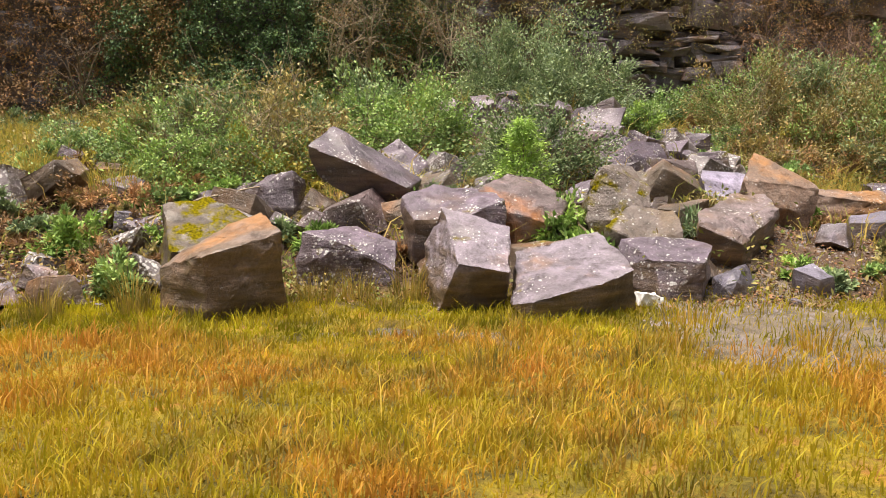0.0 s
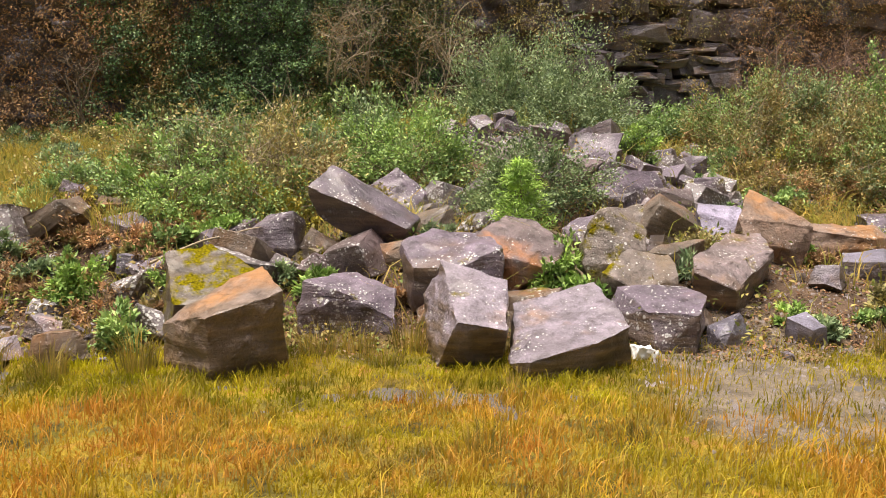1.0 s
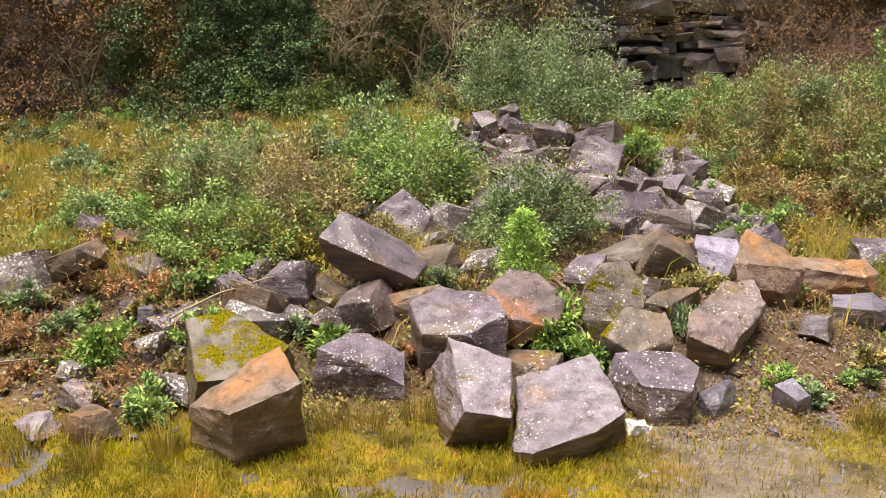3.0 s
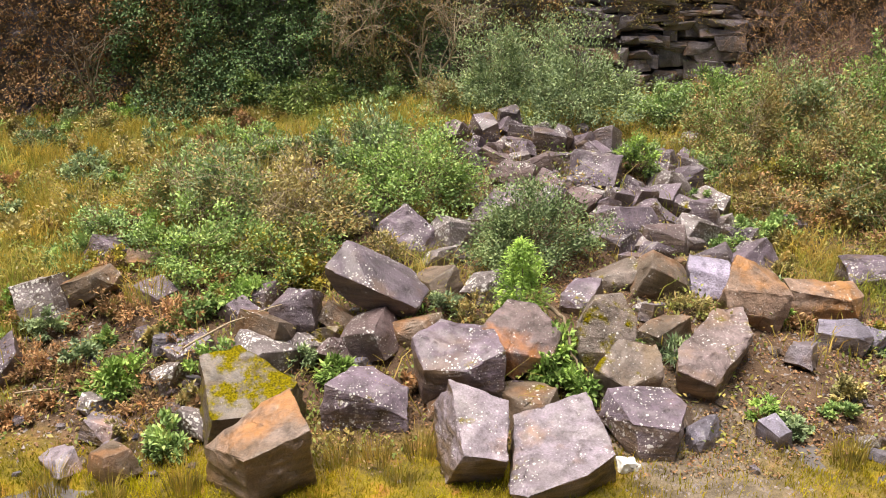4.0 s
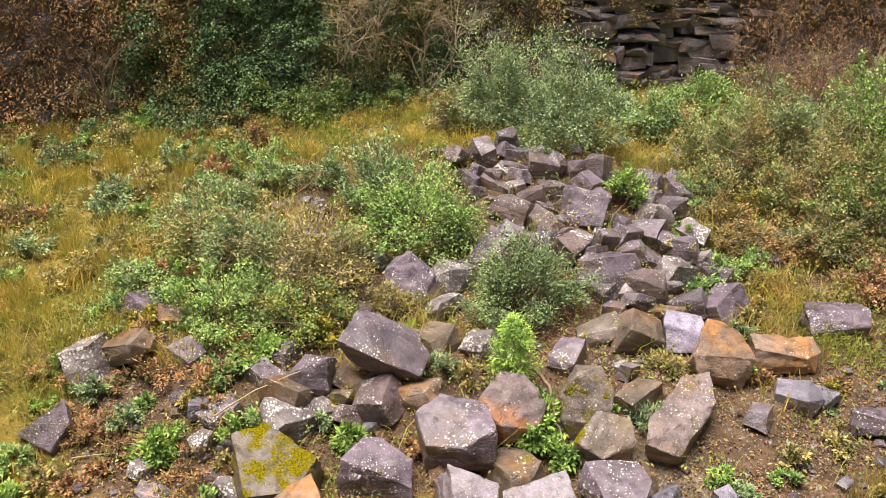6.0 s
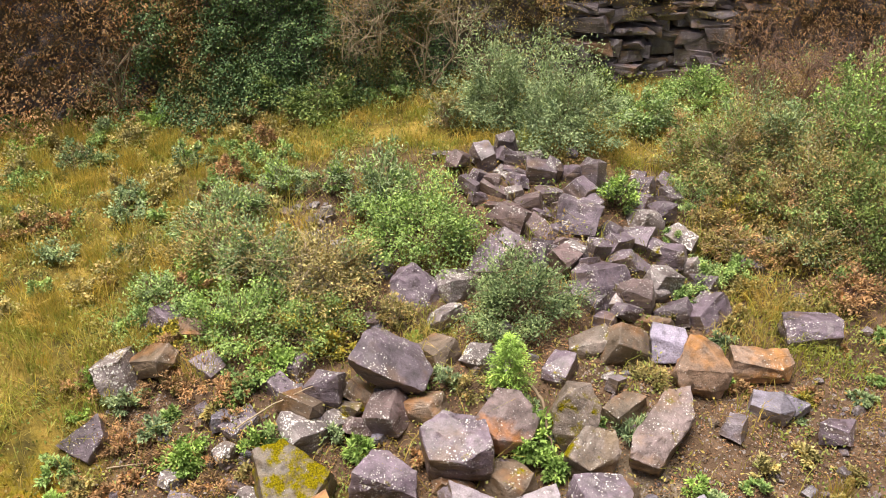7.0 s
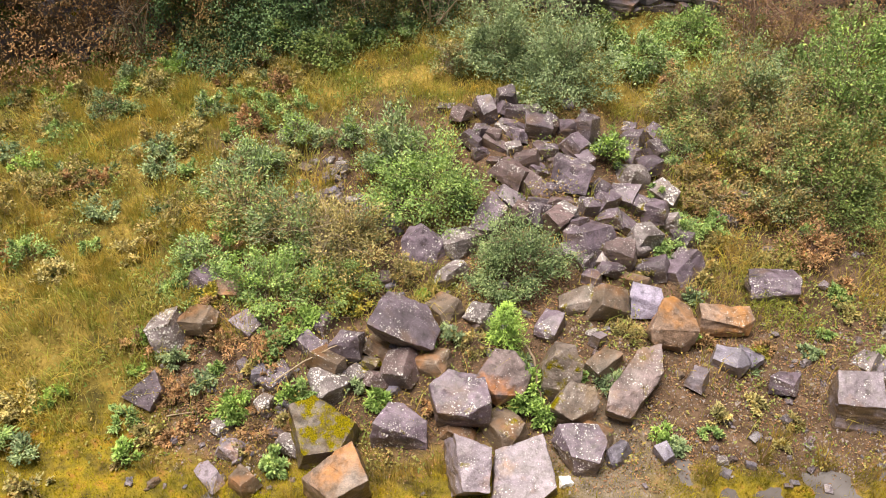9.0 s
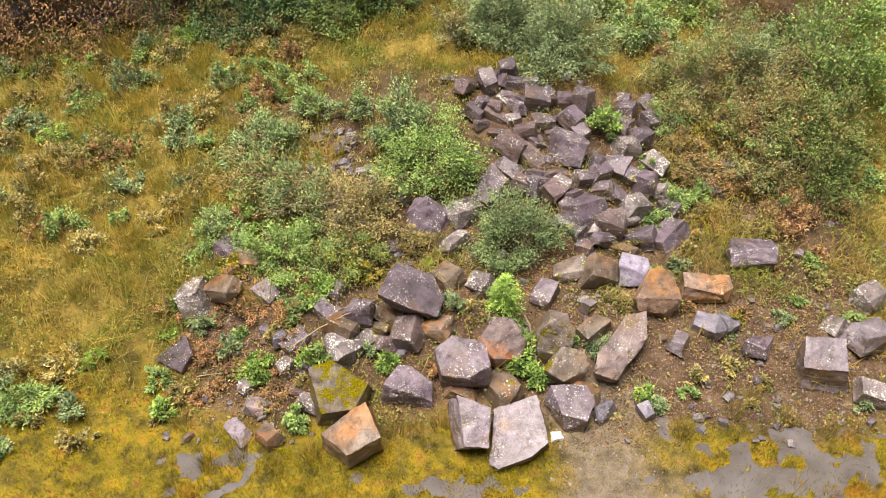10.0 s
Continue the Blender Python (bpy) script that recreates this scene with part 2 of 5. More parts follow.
def ground_material():
    m, nt, bsdf = nodes_of("quarry_floor")
    a = tex(nt, "ShaderNodeTexNoise", 0.55, 5)
    b = tex(nt, "ShaderNodeTexNoise", 3.5, 6)
    c = tex(nt, "ShaderNodeTexNoise", 40, 5, rough=0.7)
    turf = ramp(nt, b.outputs["Fac"], [(0.3, (0.05, 0.042, 0.012)), (0.42, (0.13, 0.105, 0.018)), (0.55, (0.215, 0.175, 0.014)), (0.7, (0.25, 0.13, 0.035))])
    d = tex(nt, "ShaderNodeTexNoise", 1.4, 6, rough=0.65)
    moss = mix(nt, 0.75, turf, ramp(nt, d.outputs["Fac"], [(0.36, (0.35, 0.38, 0.4)), (0.5, (0.95, 0.95, 1.0)), (0.62, (1.35, 1.15, 0.9))]), "MULTIPLY")
    mud = ramp(nt, b.outputs["Fac"], [(0.3, (0.045, 0.028, 0.018)), (0.7, (0.15, 0.1, 0.068))])
    tc = nt.nodes.new("ShaderNodeTexCoord")
    sp = nt.nodes.new("ShaderNodeSeparateXYZ")
    nt.links.new(tc.outputs["Object"], sp.inputs[0])
    # bare scree and trodden gravel under and beside the stones
    wob = calc(nt, "MULTIPLY", calc(nt, "SUBTRACT", a.outputs["Fac"], 0.5), 3.0)
    x = calc(nt, "ADD", sp.outputs["X"], wob)
    y = calc(nt, "ADD", sp.outputs["Y"], wob)
    inx = calc(nt, "MULTIPLY", step(nt, x, -5.6, -4.6), step(nt, x, 9.5, 8.0))
    iny = calc(nt, "MULTIPLY", step(nt, y, 7.3, 8.0), step(nt, y, 17, 15.5))
    path = calc(nt, "MULTIPLY", calc(nt, "MULTIPLY", step(nt, x, 1.3, 2.2), step(nt, x, 4.1, 3.2)), calc(nt, "MULTIPLY", step(nt, y, 4.9, 5.6), step(nt, y, 9, 8)))
    silt = ramp(nt, b.outputs["Fac"], [(0.3, (0.09, 0.075, 0.055)), (0.7, (0.24, 0.2, 0.155))])
    mud = mix(nt, path, mud, silt)
    scree = calc(nt, "MAXIMUM", calc(nt, "MULTIPLY", inx, iny), path)
    # dark thatch and soil under the bank's rank grass
    thatch = ramp(nt, d.outputs["Fac"], [(0.36, (0.05, 0.042, 0.012)), (0.5, (0.155, 0.12, 0.025)), (0.64, (0.28, 0.205, 0.05))])
    moss = mix(nt, step(nt, y, 8.2, 9.4), moss, thatch)
    col = mix(nt, scree, moss, mud)
    col = mix(nt, 0.8, col, ramp(nt, c.outputs["Fac"], [(0.3, (0.5, 0.48, 0.45)), (0.7, (1.4, 1.35, 1.3))]), "MULTIPLY")
    nt.links.new(col, bsdf.inputs["Base Color"])
    bsdf.inputs["Roughness"].default_value = 0.8
    bsdf.inputs["Specular IOR Level"].default_value = 0.2
    bump(nt, bsdf, c.outputs["Fac"], 0.8, 0.03)
    return m


def water_material():
    m, nt, bsdf = nodes_of("shallow_water")
    n = tex(nt, "ShaderNodeTexNoise", 1.5, 4)
    # grey of silt and of the reflected sky put into the base colour
    nt.links.new(ramp(nt, n.outputs["Fac"], [(0.3, (0.075, 0.065, 0.06)), (0.7, (0.14, 0.13, 0.135))]), bsdf.inputs["Base Color"])
    bsdf.inputs["Roughness"].default_value = 0.06
    bsdf.inputs["IOR"].default_value = 1.33
    r = tex(nt, "ShaderNodeTexNoise", 25, 2)
    bump(nt, bsdf, r.outputs["Fac"], 0.05, 0.01)
    return m


GROUND, WATER = ground_material(), water_material()
GRASS = leaf("meadow_grass", [(0.34, 0.3, 0.02), (0.48, 0.4, 0.025), (0.38, 0.26, 0.03), (0.56, 0.3, 0.06), (0.66, 0.46, 0.16)], 0.6, 0.35, [((0.62, 0.25, 0.05), 0.55, 0.46, 0.6), ((0.42, 0.38, 0.015), 0.8, 0.47, 0.58)])
BANK = leaf("bank_grass", [(0.26, 0.27, 0.04), (0.5, 0.4, 0.08), (0.58, 0.38, 0.09), (0.68, 0.54, 0.2), (0.38, 0.32, 0.06)], 0.6, 0.4, [((0.48, 0.24, 0.07), 0.6, 0.54, 0.64), ((0.22, 0.3, 0.05), 0.9, 0.45, 0.55), ((0.62, 0.5, 0.17), 0.45, 0.52, 0.62)])
MOSS_GRASS = leaf("moss_and_short_grass", [(0.24, 0.23, 0.01), (0.4, 0.37, 0.015), (0.36, 0.31, 0.018), (0.48, 0.34, 0.035), (0.52, 0.4, 0.09)], 0.6, 0.35, [((0.5, 0.46, 0.01), 0.9, 0.48, 0.6), ((0.42, 0.2, 0.045), 0.7, 0.56, 0.68), ((0.1, 0.105, 0.006), 1.15, 0.48, 0.58)])
RUSH = leaf("rush_stems", [(0.156, 0.169, 0.039), (0.325, 0.273, 0.052), (0.52, 0.338, 0.117)], 0.5, 0.2)
WEED = leaf("weed_leaves", [(0.11, 0.17, 0.045), (0.22, 0.3, 0.08), (0.38, 0.37, 0.14), (0.38, 0.26, 0.11), (0.17, 0.25, 0.08)], 0.5, 0.25, [((0.34, 0.2, 0.06), 0.8, 0.5, 0.6), ((0.12, 0.22, 0.04), 1.1, 0.52, 0.6)])
LITTER = leaf("leaf_litter", [(0.09, 0.045, 0.03), (0.22, 0.11, 0.065), (0.32, 0.18, 0.11), (0.22, 0.08, 0.05), (0.34, 0.27, 0.2), (0.2, 0.2, 0.06)], 0.7, 0.1)
GREEN = leaf("leaves_green", [(0.13, 0.24, 0.08), (0.24, 0.38, 0.13), (0.36, 0.48, 0.2), (0.17, 0.33, 0.13), (0.4, 0.44, 0.17)])
BRIGHT = leaf("leaves_bright", [(0.17, 0.31, 0.07), (0.28, 0.44, 0.12), (0.38, 0.5, 0.16)])
STRAW = leaf("leaves_straw", [(0.28, 0.28, 0.11), (0.4, 0.37, 0.17), (0.5, 0.43, 0.22), (0.33, 0.26, 0.12)])
FERN = leaf("leaves_fern", [(0.2, 0.36, 0.07), (0.32, 0.5, 0.12), (0.42, 0.58, 0.18)])
TEAL = leaf("leaves_grey_green", [(0.12, 0.2, 0.11), (0.23, 0.33, 0.18), (0.42, 0.5, 0.33), (0.19, 0.28, 0.14), (0.31, 0.38, 0.19)])
OLIVE = leaf("leaves_olive", [(0.18, 0.17, 0.06), (0.32, 0.3, 0.12), (0.44, 0.39, 0.2), (0.4, 0.25, 0.11), (0.18, 0.24, 0.09)], patch=[((0.3, 0.16, 0.06), 0.9, 0.5, 0.58), ((0.1, 0.13, 0.04), 1.3, 0.54, 0.6)])
YELLOW = leaf("leaves_yellow", [(0.24, 0.24, 0.04), (0.42, 0.36, 0.06), (0.46, 0.33, 0.07), (0.2, 0.24, 0.05), (0.3, 0.3, 0.08)])
BROWNLEAF = leaf("leaves_dead", [(0.21, 0.11, 0.06), (0.4, 0.23, 0.13), (0.5, 0.33, 0.19), (0.29, 0.21, 0.1), (0.43, 0.25, 0.16)], 0.7)
IVY = leaf("leaves_ivy", [(0.06, 0.12, 0.06), (0.12, 0.23, 0.12), (0.2, 0.33, 0.17), (0.28, 0.36, 0.15)], 0.35, 0.1)
EVERGREEN = leaf("leaves_evergreen", [(0.0756, 0.139, 0.0504), (0.151, 0.227, 0.0756), (0.252, 0.302, 0.101)], 0.45, 0.15)
TWIG = bark("twig_brown", (0.1, 0.07, 0.045), (0.24, 0.18, 0.12))
TWIG_PALE = bark("twig_pale", (0.22, 0.17, 0.11), (0.42, 0.34, 0.24))
TWIG_RED = bark("twig_russet", (0.14, 0.08, 0.06), (0.3, 0.19, 0.15))
EVERTEAL = leaf("leaves_dark_grey_green", [(0.0975, 0.166, 0.078), (0.176, 0.254, 0.117), (0.312, 0.39, 0.215)], 0.4, 0.15)


def plain_white():
    m, nt, bsdf = nodes_of("white_plastic")
    n = tex(nt, "ShaderNodeTexNoise", 20, 4)
    nt.links.new(ramp(nt, n.outputs["Fac"], [(0.3, (0.7, 0.7, 0.68)), (0.7, (0.85, 0.85, 0.84))]), bsdf.inputs["Base Color"])
    bsdf.inputs["Roughness"].default_value = 0.45
    return m


WHITE = plain_white()


# ---- shapes ----
def smooth(a, b, v):
    t = np.clip((v - a) / (b - a), 0, 1)
    return t * t * (3 - 2 * t)


def wob(x, y, s=1.0, seed=0.0):
    """A cheap rolling noise, about -1 to 1, on arrays."""
    return (np.sin(1.7 * s * x + 1.3 + seed) * np.cos(1.3 * s * y - 0.7 + 2 * seed) + 0.5 * np.sin(3.1 * s * x - 2.1 * s * y + 3 * seed)
            + 0.3 * np.sin(5.9 * s * y + 4.3 * s * x + seed)) / 1.5


def lumps(x, y, s=1.0, seed=0.0):
    """Blotchy lattice noise in three sizes, about -1 to 1, on arrays."""
    out, amp = 0.0, 1.0
    for k in range(3):
        u, w = x * s * 0.62 * 2 ** k + 17.3 * seed + 5 * k, y * s * 0.62 * 2 ** k - 9.1 * seed + 3 * k
        i, j = np.floor(u), np.floor(w)
        a, b = u - i, w - j
        a, b = a * a * (3 - 2 * a), b * b * (3 - 2 * b)

        def at(p, q):
            r = np.sin(p * 127.1 + q * 311.7) * 43758.5453
            return r - np.floor(r)

        v = (at(i, j) * (1 - a) + at(i + 1, j) * a) * (1 - b) + (at(i, j + 1) * (1 - a) + at(i + 1, j + 1) * a) * b
        out, amp = out + amp * (2 * v - 1), amp * 0.55
    return out / 1.15


def cliff_line(x):
    return 20.9 - 0.26 * np.clip(-x, 0, 12) + 0.35 * wob(x, x * 0.3, 0.6)


def puddle(x, y):
    """Where the wet hollows lie: above 0 is under water."""
    d = -0.35 + 0.53 * np.exp(-((x - 5.8) / 2.1) ** 2 - ((y - 6.9) / 0.85) ** 2)
    d = np.maximum(d, -0.35 + 0.48 * np.exp(-((x + 0.2) / 0.95) ** 2 - ((y - 6.4) / 0.36) ** 2))
    d = np.maximum(d, -0.35 + 0.5 * np.exp(-((x + 4.2) / 0.9) ** 2 - ((y - 6.8) / 0.5) ** 2))
    return d + 0.16 * lumps(x, y, 2.6, 0.4) + 0.36 * lumps(x, y, 5.0, 1.7)


def height(x, y):
    l = np.interp(y, [7.6, 8.6, 10.5, 13, 16.6, 20], [0, 0.25, 0.95, 1.1, 1.5, 1.95])
    m = np.interp(y, [7.7, 8.4, 9.5, 11, 13, 14.3, 15.5, 16.2, 17, 20], [0, 0.15, 0.55, 0.75, 1.0, 1.4, 1.8, 1.95, 1.8, 2.0])
    r = np.interp(y, [7.8, 9.5, 12, 13.3, 16, 20], [0, 0.3, 0.5, 0.75, 1.3, 2.0])
    a, b = smooth(-4.5, -1.5, x), smooth(2.2, 5.2, x)
    h = (l * (1 - a) + m * a) * (1 - b) + r * b + 0.4 * np.exp(-((x - 2.3) / 0.9) ** 2 - ((y - 13.1) / 0.9) ** 2)
    h = h + (0.07 * wob(x, y, 1.1) + 0.04 * wob(x, y, 2.7, 1.0)) * smooth(7.5, 10, y) + 0.015 * wob(x, y, 4.0)
    h = h - 0.07 * smooth(-0.08, 0.12, puddle(x, y)) * smooth(8.4, 7.8, y)
    h = h + 7.5 * smooth(0.5, 2.2, y - cliff_line(x))
    return h


def hz(x, y):
    return float(height(np.array([x], float), np.array([y], float))[0])


def mesh_from(name, verts, faces, mat):
    """Fast mesh from arrays: faces of one size."""
    me = bpy.data.meshes.new(name)
    verts, faces = np.asarray(verts, np.float32), np.asarray(faces, np.int32)
    n, k = faces.shape
    me.vertices.add(len(verts))
    me.vertices.foreach_set("co", verts.ravel())
    me.loops.add(n * k)
    me.loops.foreach_set("vertex_index", faces.ravel())
    me.polygons.add(n)
    me.polygons.foreach_set("loop_start", np.arange(0, n * k, k, dtype=np.int32))
    me.polygons.foreach_set("loop_total", np.full(n, k, np.int32))
    me.update(calc_edges=True)
    me.validate()
    me.materials.append(mat)
    return me


def unit(v):
    return v / np.maximum(np.linalg.norm(v, axis=-1, keepdims=True), 1e-6)


def leaf_mesh(name, base, way, length, width, mat, rng, facing=1.8):
    """One folded diamond a leaf, standing at base and pointing along way."""
    n = len(base)
    way = unit(way)
    side = unit(np.cross(way, rng.normal(size=(n, 3)) + np.array([0, 0, facing])))
    nrm = np.cross(side, way)
    L = (length * rng.uniform(0.6, 1.3, n))[:, None]
    W = (width * rng.uniform(0.7, 1.2, n))[:, None]
    v = np.empty((n, 4, 3))
    v[:, 0] = base
    v[:, 1] = base + way * L * 0.45 + side * W * 0.5 + nrm * W * 0.15
    v[:, 2] = base + way * L - nrm * L * 0.12
    v[:, 3] = base + way * L * 0.45 - side * W * 0.5 + nrm * W * 0.15
    return mesh_from(name, v.reshape(-1, 3), np.arange(4 * n).reshape(n, 4), mat)


def blade_mesh(name, base, lean, length, width, mat, rng):
    """Grass blades: a strip that bends over to a point."""
    n = len(base)
    a = rng.uniform(0, 2 * np.pi, n)
    side = np.stack([np.cos(a), np.sin(a), np.zeros(n)], -1)
    L, W = length[:, None], width[:, None]
    up = np.array([0, 0, 1.0])
    mid = base + (up * 0.6 + lean * 0.22) * L
    tip = base + (up * 0.95 + lean * 0.8) * L
    v = np.empty((n, 5, 3))
    v[:, 0], v[:, 1] = base - side * W * 0.5, base + side * W * 0.5
    v[:, 2], v[:, 3], v[:, 4] = mid - side * W * 0.38, mid + side * W * 0.38, tip
    i = np.arange(n)[:, None] * 5
    f = np.concatenate([i + np.array([[0, 1, 3]]), i + np.array([[0, 3, 2]]), i + np.array([[2, 3, 4]])])
    return mesh_from(name, v.reshape(-1, 3), f, mat)


def tubes(name, paths, mat, sides=4):
    """Tapered stems: paths of (points, radius at the foot, radius at the tip)."""
    V, Fc = [], []
    for pts, r0, r1 in paths:
        pts = np.asarray(pts, float)
        n = len(pts)
        d = unit(np.gradient(pts, axis=0))
        s = unit(np.cross(d, np.array([0.31, 0.9, 0.2])))
        t = np.cross(d, s)
        off = sum(len(q) for q in V)
        rad = np.linspace(r0, r1, n)[:, None]
        ring = [pts + rad * (np.cos(k * 2 * np.pi / sides) * s + np.sin(k * 2 * np.pi / sides) * t) for k in range(sides)]
        V.append(np.stack(ring, 1).reshape(-1, 3))
        for i in range(n - 1):
            for k in range(sides):
                a, b = off + i * sides + k, off + i * sides + (k + 1) % sides
                Fc.append((a, b, b + sides, a + sides))
    return mesh_from(name, np.concatenate(V), Fc, mat)


def part(name, me, parent, label="", kind=""):
    ob = new(name, me)
    ob.parent = parent
    return tagged(ob, label, kind=kind)


def weather(bm, size, seed, cell=0.16, rough=1.0, sharp=0.34):
    """Wear a plain-faced block: chipped edges, uneven faces, small ledges."""
    bmesh.ops.remove_doubles(bm, verts=bm.verts[:], dist=0.02 * size)
    bmesh.ops.recalc_face_normals(bm, faces=bm.faces[:])
    bmesh.ops.dissolve_limit(bm, angle_limit=0.12, verts=bm.verts[:], edges=bm.edges[:])
    bmesh.ops.bevel(bm, geom=bm.edges[:], offset=0.013 * size, segments=1, affect="EDGES", clamp_overlap=True)
    bmesh.ops.triangulate(bm, faces=bm.faces[:])
    for _ in range(4):
        long = [e for e in bm.edges if e.calc_length() > cell * max(0.6, size / 0.7)]
        if not long or len(bm.faces) > 2600:
            break
        bmesh.ops.subdivide_edges(bm, edges=long, cuts=1, use_grid_fill=False)
        bmesh.ops.triangulate(bm, faces=[f for f in bm.faces if len(f.verts) > 3])
    bm.normal_update()
    shift = Vector((seed * 3.1, seed * 1.7, seed * 0.9))
    for v in bm.verts:
        q = v.co / size * 2.0 + shift
        k = noise.noise(q) * 0.025 + (noise.voronoi(q * 1.5)[0][0] - 0.35) * 0.05 + noise.noise(q * 5.1) * 0.024
        ledge = 0.016 * (1 if noise.noise(Vector((q.x * 0.2, q.y * 0.2, v.co.z / size * 5 + seed))) > 0.05 else -1)
        v.co += v.normal * (k - 0.015 + ledge * (1 - abs(v.normal.z))) * size * rough
    for e in bm.edges:
        if len(e.link_faces) == 2:
            e.smooth = e.calc_face_angle(0) < sharp
    for f in bm.faces:
        f.smooth = True


def rough_block(w, d, h, seed, taper=0.86, extra=6, cell=0.15, jitter=0.45):
    """A broken block: the hull of eight shifted corners and some knobs between them, then worn. Its foot is at z = 0."""
    rng = random.Random(seed)
    pts = []
    for sx in (-1, 1):
        for sy in (-1, 1):
            for sz in (-1, 1):
                k = taper if sz > 0 else 1.0
                pts.append([sx * k * rng.uniform(1 - jitter, 1), sy * k * rng.uniform(1 - jitter, 1), sz * rng.uniform(1 - jitter * 1.2, 1)])
    for _ in range(extra):
        q = Vector([rng.gauss(0, 1) for _ in range(3)]).normalized()
        r = (abs(q.x) ** 3 + abs(q.y) ** 3 + abs(q.z) ** 3) ** (-1 / 3)
        pts.append(list(q * r * rng.uniform(0.84, 1.0)))
    lo = [min(q[i] for q in pts) for i in range(3)]
    hi = [max(q[i] for q in pts) for i in range(3)]
    bm = bmesh.new()
    for q in pts:
        u = [(q[i] - lo[i]) / (hi[i] - lo[i]) for i in range(3)]
        bm.verts.new(((u[0] - 0.5) * w, (u[1] - 0.5) * d, u[2] * h))
    res = bmesh.ops.convex_hull(bm, input=bm.verts[:])
    inner = [g for g in res["geom_interior"] if isinstance(g, bmesh.types.BMVert)]
    bmesh.ops.delete(bm, geom=inner, context="VERTS")
    weather(bm, (w * d * h) ** (1 / 3), seed, cell, 0.9, 0.22)
    return bm


STONE_LABELS = {
    "purple": (PURPLE, "purple-grey sandstone boulder with white lichen spots"),
    "dark": (DARK, "dark grey-brown sandstone boulder in the heap"),
    "red": (RED, "reddish sandstone boulder with pale lichen specks"),
    "brown": (BROWN, "brown weathered sandstone block with worn edges"),
    "pale": (PALE, "pale pinkish grey sandstone block with broken faces"),
    "brown_pale": (BROWN_PALE, "pale pinkish brown sandstone slab with worn edges"),
    "lavender": (LAVENDER, "smooth pale lavender-grey stone slab"),
    "slate": (SLATE, "smooth blue-grey stone slab with sharp edges"),
    "orange": (ORANGE, "orange-brown iron-stained sandstone block"),
    "orange_top": (ORANGE_TOP, "grey-brown sandstone block with an orange face"),
    "mossy": (MOSSY, "brown boulder with yellow-green moss cushions"),
    "flecked": (FLECKED, "grey-brown boulder with small patches of moss"),
    "lichen": (LICHEN, "grey boulder thickly speckled with white lichen"),
}


def stone_object(bm, mat, name="boulder"):
    me = bpy.data.meshes.new(name)
    bm.to_mesh(me)
    bm.free()
    me.materials.append(mat)
    return new(name, me)


def boulder(x, y, z, w, d, h, look_of, seed, yaw=0, pitch=0, roll=0, taper=0.86, extra=6, label="", group="boulders of the rock pile"):
    """A stone whose middle lies at x, y, z."""
    mat, words = STONE_LABELS[look_of]
    bm = rough_block(w, d, h, seed, taper, extra)
    for v in bm.verts:
        v.co.z -= h / 2
    ob = stone_object(bm, mat)
    ob.matrix_world = pose(x, y, z, pitch, roll, yaw)
    return tagged(ob, label or words, "boulder", group)


def big_boulder(x, y, corners, look_of, seed, label, rough=1.0):
    """A great block with its own corners, given from its foot at x, y."""
    mat, words = STONE_LABELS[look_of] if isinstance(look_of, str) else (look_of, "")
    bm = bmesh.new()
    for c in corners:
        bm.verts.new(c)
    res = bmesh.ops.convex_hull(bm, input=bm.verts[:])
    inner = [g for g in res["geom_interior"] if isinstance(g, bmesh.types.BMVert)]
    bmesh.ops.delete(bm, geom=inner, context="VERTS")
    weather(bm, 0.75, seed, 0.085, rough, 0.3)
    ob = stone_object(bm, mat)
    ob.location = (x, y, 0)
    return tagged(ob, label, "boulder", "boulders of the rock pile")


